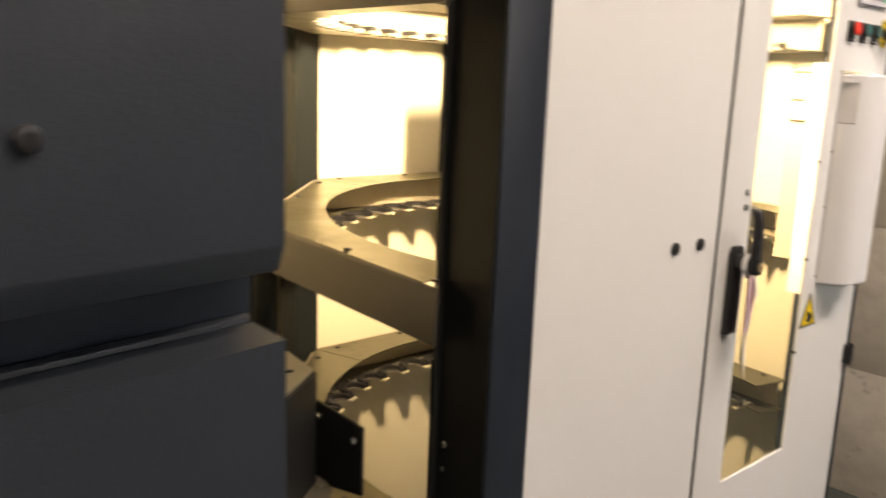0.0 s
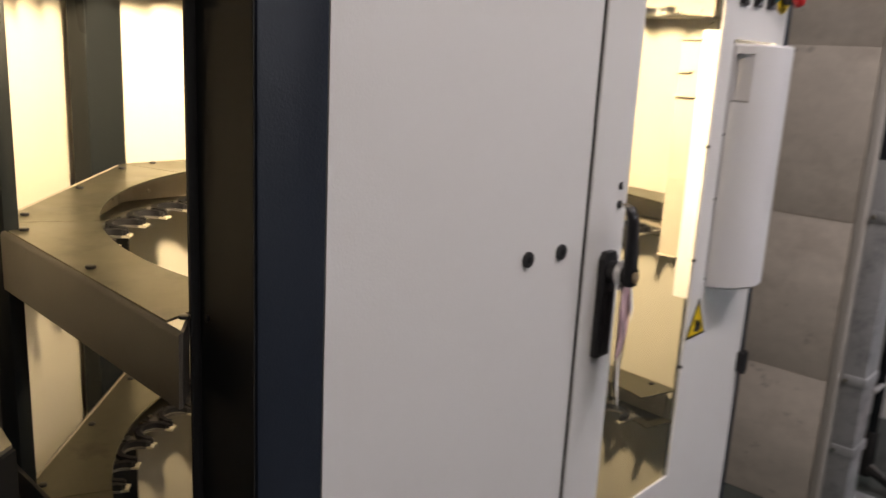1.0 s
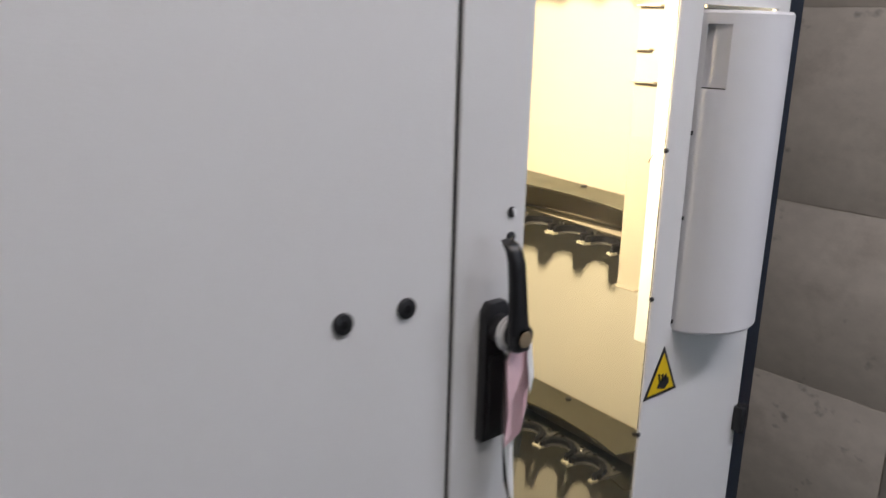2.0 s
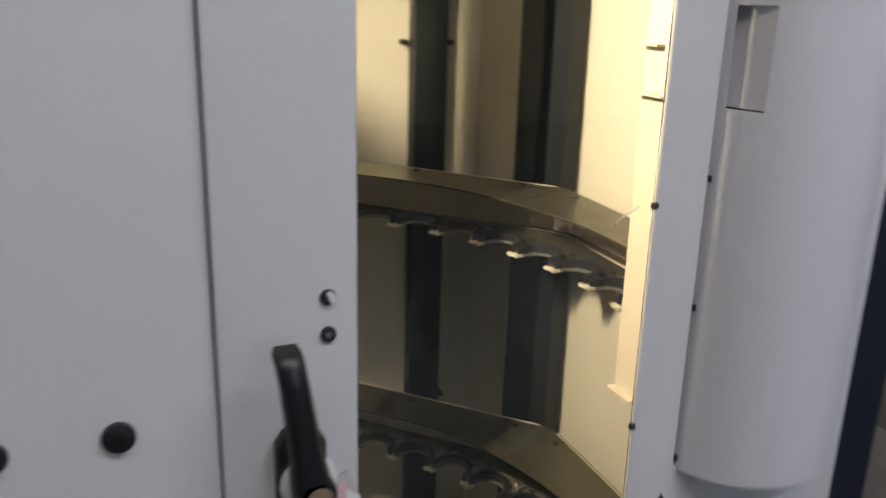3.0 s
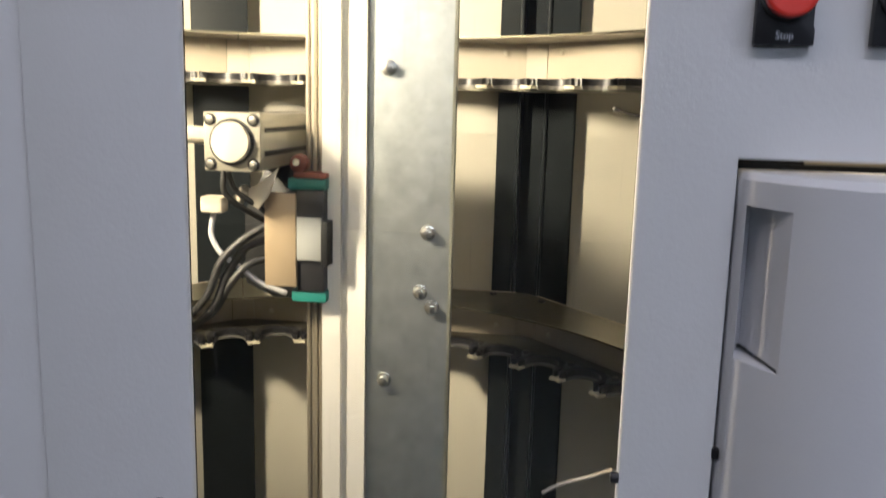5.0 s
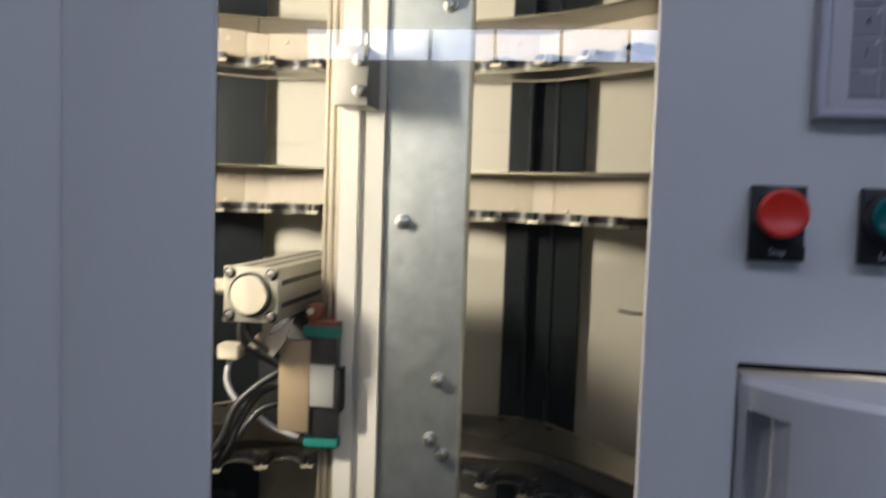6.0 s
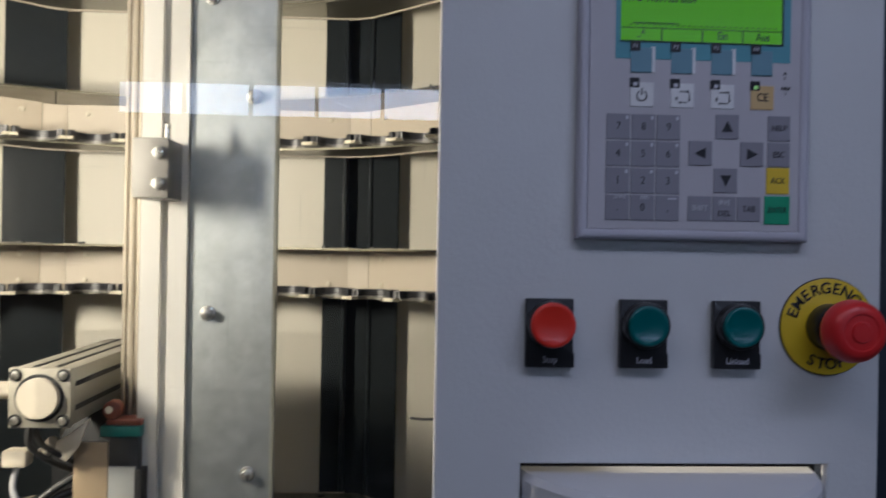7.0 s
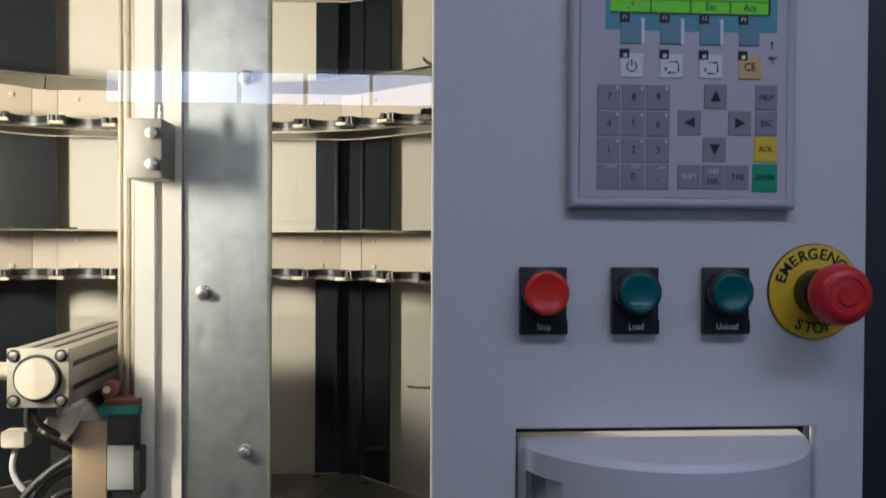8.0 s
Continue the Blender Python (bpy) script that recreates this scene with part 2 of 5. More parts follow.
dl.new(dmr.outputs["Result"], dn["Principled BSDF"].inputs["Emission Strength"])

# ---- builders ----
W = {}


def thing(name, x, y, z, label, category, group="", kind="", rz=0.0):
    ob = new(name)
    ob.empty_display_size = 0.05
    ob.matrix_world = pose(x, y, z, 0, 0, rz)
    W[ob] = pose(x, y, z, 0, 0, rz)
    return tagged(ob, label, category, group, kind)


def smooth_by(me, deg):
    for p in me.polygons:
        p.use_smooth = True
    me.set_sharp_from_angle(angle=radians(deg))


def part(name, bm, material, parent=None, label="", smooth=35.0, kind="", category=""):
    """One mesh object out of a bmesh in world places, under a thing or a part."""
    mats = material if isinstance(material, (list, tuple)) else [material]
    m = W[parent] if parent else Matrix()
    if parent:
        bm.transform(m.inverted())
    bmesh.ops.recalc_face_normals(bm, faces=bm.faces)
    me = bpy.data.meshes.new(name)
    bm.to_mesh(me)
    bm.free()
    for k in mats:
        me.materials.append(M[k])
    smooth_by(me, smooth)
    ob = new(name, me)
    if parent:
        ob.parent = parent
    W[ob] = m
    return tagged(ob, label, category, "", kind)


def copy_piece(ob, parent, m):
    """Another object on the same mesh, at the local pose m."""
    o = bpy.data.objects.new(ob.name, ob.data)
    scene.collection.objects.link(o)
    o.parent = parent
    o.matrix_basis = m
    return o


def box(x0, x1, y0, y1, z0, z1, bevel=0.0, seg=2, bm=None):
    own = bmesh.new()
    bmesh.ops.create_cube(own, size=1)
    for v in own.verts:
        v.co = Vector(((x0 + x1) / 2 + v.co.x * (x1 - x0), (y0 + y1) / 2 + v.co.y * (y1 - y0), (z0 + z1) / 2 + v.co.z * (z1 - z0)))
    if bevel:
        bmesh.ops.bevel(own, geom=own.edges[:], offset=bevel, segments=seg, affect="EDGES", profile=0.5)
    return join(bm, own)


def join(bm, own):
    if bm is None:
        return own
    me = bpy.data.meshes.new("tmp")
    own.to_mesh(me)
    own.free()
    bm.from_mesh(me)
    bpy.data.meshes.remove(me)
    return bm


def rod(a, b, r, seg=20, bevel=0.0, r2=None, bm=None):
    a, b = Vector(a), Vector(b)
    own = bmesh.new()
    bmesh.ops.create_cone(own, cap_ends=True, segments=seg, radius1=r, radius2=r if r2 is None else r2, depth=(b - a).length)
    if bevel:
        es = [e for e in own.edges if abs(e.verts[0].co.z - e.verts[1].co.z) < 1e-6]
        bmesh.ops.bevel(own, geom=es, offset=bevel, segments=2, affect="EDGES", profile=0.5)
    own.transform(Matrix.Translation((a + b) / 2) @ (b - a).to_track_quat("Z", "Y").to_matrix().to_4x4())
    return join(bm, own)


def prism(pts, z0, z1, axis="z", bevel=0.0, bm=None, mi=0):
    """A polygon pushed from z0 to z1 along an axis (points are the other two coordinates in order)."""
    own = bmesh.new()

    def put(p, h):
        return {"z": (p[0], p[1], h), "y": (p[0], h, p[1]), "x": (h, p[0], p[1])}[axis]
    lo = [own.verts.new(put(p, z0)) for p in pts]
    hi = [own.verts.new(put(p, z1)) for p in pts]
    k = len(pts)
    own.faces.new(lo)
    own.faces.new(hi[::-1])
    for i in range(k):
        own.faces.new((lo[i], hi[i], hi[(i + 1) % k], lo[(i + 1) % k]))
    bmesh.ops.recalc_face_normals(own, faces=own.faces)
    if bevel:
        bmesh.ops.bevel(own, geom=own.edges[:], offset=bevel, segments=2, affect="EDGES", profile=0.5)
    for f in own.faces:
        f.material_index = mi
    return join(bm, own)


def sheet(xs, zs, holes, y0, y1, bevel=0.0):
    """An upright sheet with thickness, laid out as a grid whose cells in holes are cut through."""
    bm = bmesh.new()
    v = {}

    def vert(i, j, y):
        k = (i, j, y)
        if k not in v:
            v[k] = bm.verts.new((xs[i], y, zs[j]))
        return v[k]
    solid = {(i, j) for i in range(len(xs) - 1) for j in range(len(zs) - 1)} - set(holes)
    for i, j in solid:
        for y in (y0, y1):
            bm.faces.new([vert(a, b, y) for a, b in ((i, j), (i + 1, j), (i + 1, j + 1), (i, j + 1))])
        for di, dj, (a, b) in ((-1, 0, ((i, j), (i, j + 1))), (1, 0, ((i + 1, j), (i + 1, j + 1))), (0, -1, ((i, j), (i + 1, j))), (0, 1, ((i, j + 1), (i + 1, j + 1)))):
            if (i + di, j + dj) not in solid:
                bm.faces.new([vert(*a, y0), vert(*b, y0), vert(*b, y1), vert(*a, y1)])
    bmesh.ops.recalc_face_normals(bm, faces=bm.faces)
    if bevel:
        es = [e for e in bm.edges if len(e.link_faces) == 2 and e.calc_face_angle(0) > 1.0 and all(abs(q.co.y - y0) < 1e-6 for q in e.verts)]
        bmesh.ops.bevel(bm, geom=es, offset=bevel, segments=3, affect="EDGES", profile=0.5)
    return bm


def pipe(pts, r, name, material, parent=None, label="", seg=10, steps=10, closed=False):
    """A tube along a smooth line through points."""
    ps = [Vector(p) for p in pts]
    line = []
    for i in range(len(ps) - 1):
        p0, p1, p2, p3 = ps[max(i - 1, 0)], ps[i], ps[i + 1], ps[min(i + 2, len(ps) - 1)]
        for s in range(steps):
            t = s / steps
            line.append(0.5 * ((2 * p1) + (p2 - p0) * t + (2 * p0 - 5 * p1 + 4 * p2 - p3) * t * t + (3 * p1 - p0 - 3 * p2 + p3) * t ** 3))
    line.append(ps[-1])
    bm = bmesh.new()
    rings = []
    up = Vector((0.3, 0.2, 1)).normalized()
    for i, p in enumerate(line):
        d = (line[min(i + 1, len(line) - 1)] - line[max(i - 1, 0)]).normalized()
        a = d.cross(up)
        a = a.normalized() if a.length > 1e-4 else d.cross(Vector((1, 0, 0))).normalized()
        b = d.cross(a).normalized()
        up = -b if -b.dot(up) > 0 else b
        rings.append([bm.verts.new(p + r * (math.cos(q) * a + math.sin(q) * b)) for q in [2 * math.pi * k / seg for k in range(seg)]])
    for u, w in zip(rings, rings[1:]):
        # match ring phase to avoid twisting
        off = min(range(seg), key=lambda o: (w[o].co - u[0].co).length)
        for k in range(seg):
            bm.faces.new((u[k], u[(k + 1) % seg], w[(k + 1 + off) % seg], w[(k + off) % seg]))
        w[:] = w[off:] + w[:off]
    bm.faces.new(rings[0])
    bm.faces.new(rings[-1][::-1])
    return part(name, bm, material, parent, label, smooth=60)


def lettering(text, x, y, z, size, material, parent, name="lettering", align="CENTER", depth=0.0002, squeeze=1.0, turn=0.0, bold=0.0):
    """Words facing -y, centred at a place."""
    c = bpy.data.curves.new(name, "FONT")
    c.body, c.size, c.align_x, c.align_y, c.extrude, c.offset = text, size, align, "CENTER", depth, bold
    c.resolution_u = 3
    tmp = new("tmp_text", c)
    dg = bpy.context.evaluated_depsgraph_get()
    me = bpy.data.meshes.new_from_object(tmp.evaluated_get(dg))
    bpy.data.objects.remove(tmp)
    bpy.data.curves.remove(c)
    me.name = name
    me.transform(W[parent].inverted() @ pose(x, y, z, 90, 0, 0) @ Matrix.Rotation(turn, 4, "Z") @ Matrix.Diagonal((squeeze, 1, 1, 1)))
    me.materials.clear()
    me.materials.append(M[material])
    ob = new(name, me)
    ob.parent = parent
    W[ob] = W[parent]
    return ob


# ---- the hall ----
GZ = -0.35  # the floor; heights are counted from a mark on the cabinet
part("floor", box(-14, 14, -12, 12, GZ - 0.2, GZ), "floor", None, "green-grey painted concrete workshop floor, worn and stained", kind="structure", category="floor")
hx0, hx1, hy0, hy1, hz = -12.0, 9.0, -9.2, 6.0, 5.8
xs = [hx0 - 0.3] + [-3.4 + 0.78 * k for k in range(15)] + [hx1 + 0.3]
band = sheet(xs, [GZ, 2.86, 3.27, hz], [(i, 1) for i in range(1, 15)], hy0 - 0.3, hy0)
part("wall_south", band, "hallwall", None, "pale plastered hall wall with a high window band", kind="structure", category="wall")
for k in range(14):
    wx0, wx1 = xs[k + 1], xs[k + 2]
    w = part("window_%d" % (k + 1), sheet([wx0, wx0 + 0.022, wx1 - 0.022, wx1], [2.86, 2.88, 3.25, 3.27], [(1, 1)], hy0 - 0.18, hy0 - 0.10), "hallwall", None,
             "pale framed high hall window", kind="structure", category="window")
    part("pane", box(wx0 + 0.022, wx1 - 0.022, hy0 - 0.17, hy0 - 0.16, 2.88, 3.25), "daylight", w)
part("wall_north", box(hx0 - 0.3, hx1 + 0.3, hy1, hy1 + 0.3, GZ, hz), "hallwall", None, "pale plastered hall wall", kind="structure", category="wall")
part("wall_west", box(hx0 - 0.3, hx0, hy0, hy1, GZ, hz), "hallwall", None, "pale plastered hall wall", kind="structure", category="wall")
we = bmesh.new()
for (y0, y1, z0, z1) in ((hy0, 0.3, GZ, hz), (3.6, hy1, GZ, hz), (0.3, 3.6, 2.7, hz)):
    box(hx1, hx1 + 0.3, y0, y1, z0, z1, bm=we)
part("wall_east", we, "hallwall", None, "pale plastered hall wall with an added glazed gate", kind="structure", category="wall")
# gate added out of sight, its pane glows to brighten that end
gate = part("door_1", sheet([0.3, 0.36, 1.90, 1.96, 3.54, 3.6], [GZ, GZ + 0.05, 2.64, 2.7], [(1, 1), (3, 1)], -0.04, 0.04), "hallwall", None, "made-up glazed gate with pale frame and glowing pane", kind="structure", category="gate")
gate.matrix_world = pose(hx1 + 0.15, 0, 0, 0, 0, 90)
part("pane", box(0.36, 3.54, 0.041, 0.045, GZ + 0.05, 2.64), "gatelight", gate)
part("partition_wall", box(2.44, 2.50, -0.12, 1.8, GZ, 2.6), "white", None, "white painted partition wall behind the pillar", kind="structure", category="wall")
part("ceiling", box(hx0 - 0.3, hx1 + 0.3, hy0 - 0.3, hy1 + 0.3, hz, hz + 0.2), "hallroof", None, "grey sheet metal hall roof", kind="structure", category="ceiling")

# concrete pillar beside the cabinet, cast in boarded lifts
pil = part("concrete_pillar", box(1.335, 1.62, 0.100, 1.15, GZ, 5.8), "concrete", None, "bare concrete pillar with board marks and brown stains", kind="structure", category="pillar")
lift = GZ
for k, zz in enumerate((0.140, 0.682, 1.229, 1.775, 2.32)):
    part("cast_block", prism([(0.121, lift + 0.0004), (1.16, lift + 0.0004), (1.16, zz - 0.0004), (0.121, zz - 0.0004)], 1.320 + (0.0, 0.001, -0.0005, 0.0008, 0.0)[k], 1.339, "x", 0.0012), "concrete", pil)
    lift = zz
part("edge_strip", prism([(1.319, 0.118), (1.323, 0.092), (1.332, 0.088), (1.355, 0.088), (1.355, 0.0995), (1.334, 0.0995), (1.334, 0.118)], GZ, 2.32, bevel=0.0015), "chamfer", pil)

# ---- the tool cabinet ----
CX, CY, AP, HOLE = -0.41, 0.32, 0.645, 0.555
cab = thing("tool_cabinet", CX, CY, GZ, "light grey tool storage cabinet with dark posts and open side", "tool cabinet")


def octo(ap, k):
    """Corner k of the octagon of that apothem; corner 0 is at 22.5 degrees."""
    a = radians(22.5 + 45 * k)
    r = ap / math.cos(radians(22.5))
    return Vector((CX + r * math.cos(a), CY + r * math.sin(a)))


# fixed front panel: flat sheet whose edge by the door rolls back
prof = [(-0.925, 0.0), (-0.525, 0.0)] + [(-0.525 + 0.0998 * k / 12, 0.007 * (k / 12) ** 2.2) for k in range(1, 13)]
prof += [(-0.4252, 0.028), (-0.925, 0.028)]
part("front_panel", prism(prof, GZ + 0.06, 2.08), "paint", cab, "light grey powder-coated sheet", smooth=40)
part("door_seal", prism([(-0.4247, 0.0035), (-0.4241, 0.0035), (-0.4241, 0.027), (-0.410, 0.027), (-0.410, 0.036), (-0.440, 0.036), (-0.440, 0.0285), (-0.4247, 0.0285)], GZ + 0.06, 2.08), "blackmatt", cab, "black rubber door seal")
for px in (-0.572, -0.493):
    plug = part("plug", rod((px, 0.002, 0.868), (px, -0.0045, 0.868), 0.0115, 24, 0.002), "black", cab, "black plastic hole plug")
    part("dimple", rod((px, -0.0035, 0.868), (px, -0.0052, 0.868), 0.005, 16, 0.0008), "blackmatt", plug)
# corner posts
part("corner_post", box(-1.012, -0.9265, -0.002, 0.118, GZ + 0.0605, 2.1, 0.004), "navy", cab, "anthracite blue square steel post")
# black sheet laid over the navy post's left side to make it darker
part("post_side", box(-1.0138, -1.0121, 0.0015, 0.0995, GZ + 0.0605, 2.1), "flatblack", cab, "thin black sheet over the post's side")
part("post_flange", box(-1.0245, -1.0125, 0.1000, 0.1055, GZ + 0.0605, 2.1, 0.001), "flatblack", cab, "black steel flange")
for (py, pz, r) in ((0.085, 0.600, 0.006), (0.087, 0.559, 0.005), (0.085, 0.852, 0.004)):
    part("bolt", rod((-1.0125, py, pz), (-1.0168, py, pz), r, 12, 0.0008), "chrome" if pz < 0.8 else "blackmatt", cab)
part("corner_post", box(0.236, 0.322, 0.028, 0.15, GZ + 0.0605, 2.1, 0.004), "navy", cab, "anthracite blue square steel post")


part("corner_post", prism([(-0.2125, 0.999), (-0.2095, 0.997), (-0.178, 0.997), (-0.176, 0.991), (-0.1725, 0.991), (-0.1715, 0.999), (-0.170, 1.026), (-0.132, 1.026), (-0.130, 0.999), (-0.1290, 0.991), (-0.1265, 0.991), (-0.1255, 0.997), (-0.079, 0.997), (-0.0755, 0.999), (-0.0755, 1.0295), (-0.2125, 1.0295)], GZ + 0.0605, 2.1), "post", cab, "dark folded steel channel post", smooth=20)
pc, po = octo(AP + 0.004, 0), Vector((math.cos(radians(22.5)), math.sin(radians(22.5))))
pt = Vector((-po.y, po.x))
pp = [tuple(pc + pt * s + po * d) for s, d in ((0.018, 0.0), (0.054, 0.0), (0.057, 0.026), (0.070, 0.026), (0.073, 0.0), (0.122, 0.0), (0.122, 0.040), (0.018, 0.040))]
part("corner_post", prism(pp, GZ + 0.0605, 2.1), "post", cab, "dark folded steel post", smooth=20)
cb2 = octo(AP + 0.002, 2)
co2 = Vector((math.cos(radians(112.5)), math.sin(radians(112.5))))
ct2 = Vector((-co2.y, co2.x))
part("corner_post", prism([tuple(cb2 + ct2 * s + co2 * d) for s, d in ((-0.018, 0.0), (0.080, 0.0), (0.080, 0.045), (-0.018, 0.045))], GZ + 0.0605, 2.1, bevel=0.003), "post", cab, "dark square steel post", smooth=20)
part("corner_post", prism([(-1.070, 0.556), (-1.056, 0.533), (-1.036, 0.533), (-1.018, 0.600), (-1.046, 0.618), (-1.070, 0.604)], GZ + 0.0605, 2.1, bevel=0.002), "post", cab, "dark folded steel post", smooth=20)
# outer housing, square behind the ring frame
BX0, BX1, BY = -0.738, 0.280, 1.030
SK = 1.766  # the chamfered skin runs along y = x + SK
part("chamfer_panel", prism([(BX0, BX0 + SK + 0.001), (-1.45, -1.45 + SK), (-1.46, -1.45 + SK + 0.010), (BX0 - 0.004, BX0 + SK + 0.018)], GZ + 0.0605, 2.1), "cream", cab, "cream painted sheet panel", smooth=20)
part("back_panel", box(BX0, BX1 + 0.015, BY, BY + 0.015, GZ + 0.0605, 2.1), "cream", cab, "cream painted sheet panel")
part("side_panel", box(BX1, BX1 + 0.015, 0.1505, BY - 0.001, GZ + 0.0605, 2.1), "cream", cab, "cream painted sheet panel")
part("corner_post", box(0.116, 0.188, BY - 0.042, BY - 0.002, GZ + 0.0605, 2.1, 0.004), "post", cab, "dark square steel post")
for pz in (0.30, 1.085, 1.9):
    part("bolt", rod((0.103, BY, pz), (0.103, BY - 0.02, pz), 0.006, 10), "blackmatt", cab)
    part("bolt", rod((0.203, BY, pz), (0.203, BY - 0.02, pz), 0.006, 10), "blackmatt", cab)
base_pts = [(-0.735, BY + 0.02), (BX1 + 0.02, BY + 0.02), (BX1 + 0.02, 0.03), (0.225, 0.03), (0.225, 0.0), (-1.012, 0.0), (-1.012, 0.15), (-1.47, 0.31), (-0.755, 1.045)]
part("base", prism(base_pts, GZ, GZ + 0.06), "navy", cab, "dark steel plinth")
part("roof", prism(base_pts, 2.101, 2.14), "paint", cab, "light grey roof sheet")
part("inner_ceiling", prism([(BX0, BY - 0.006), (BX1 - 0.001, BY - 0.002), (BX1 - 0.001, 0.152), (0.2, 0.04), (-1.0, 0.13), (-1.44, 0.31)], 2.095, 2.1), "cream", cab)

# ---- storage rings ----
LEVELS = (0.408, 0.852, 1.32, 1.565, 1.81)
A0, A1 = -16.0, 198.7


def edge_at(ap, deg):
    """Where the ray from the centre at that angle meets the octagon."""
    best = min(ap / max(1e-6, math.cos(radians(deg - 45 * k))) for k in range(-1, 6) if math.cos(radians(deg - 45 * k)) > 0.5)
    return best


def ring_sector(d0, d1, z0, z1, rin, ap):
    n = max(3, int((d1 - d0) / 4))
    pts = []
    for i in range(n + 1):
        d = d0 + (d1 - d0) * i / n
        pts.append((CX + rin * math.cos(radians(d)), CY + rin * math.sin(radians(d))))
    outer = [d1]
    outer += [c for c in (22.5 + 45 * k for k in range(-1, 5)) if d0 < c < d1][::-1]
    outer += [d0]
    for d in outer:
        r = edge_at(ap, d)
        pts.append((CX + r * math.cos(radians(d)), CY + r * math.sin(radians(d))))
    return pts


def clip_mesh():
    """A tool clip in its own frame: mouth towards -x, at the origin the socket's middle."""
    bm = bmesh.new()
    arc = [radians(d) for d in range(70, 291, 20)]
    # sheet bracket with a round bite
    bite = [(0.026 * math.cos(a), 0.026 * math.sin(a)) for a in [radians(d) for d in range(100, -101, -20)]]
    pts = [(-0.012, 0.037)] + [(-0.006, 0.0262)] + bite[1:-1] + [(-0.006, -0.0262), (-0.012, -0.037), (0.058, -0.040), (0.058, 0.040)]
    prism(pts, -0.0032, 0.0012, bm=bm, mi=3)
    # bright spring tips
    for s in (-1, 1):
        prism([(-0.021, s * 0.029), (-0.005, s * 0.0275), (-0.005, s * 0.0395), (-0.019, s * 0.0385)][::s], -0.0030, 0.0016, bm=bm, mi=0)
    # black ridged rubber jaw, a half ring with two fingers
    jaw = []
    for i, dgr in enumerate(range(-108, 109, 9)):
        rr = 0.0385 if (i // 2) % 2 else 0.0362
        jaw.append((rr * math.cos(radians(dgr)), rr * math.sin(radians(dgr))))
    jaw += [(0.0275 * math.cos(a), 0.0275 * math.sin(a)) for a in [radians(d) for d in range(108, -109, -18)]]
    prism(jaw, 0.0018, 0.0125, bm=bm, mi=1)
    # finger pins and screw heads
    for s in (-1, 1):
        own = rod((-0.010, s * 0.033, 0.001), (-0.010, s * 0.033, 0.0110), 0.0045, 8)
        for f in own.faces:
            f.material_index = 1
        join(bm, own)
        own = rod((0.046, s * 0.026, 0.0), (0.046, s * 0.026, 0.007), 0.005, 8)
        for f in own.faces:
            f.material_index = 2
        join(bm, own)
    return bm


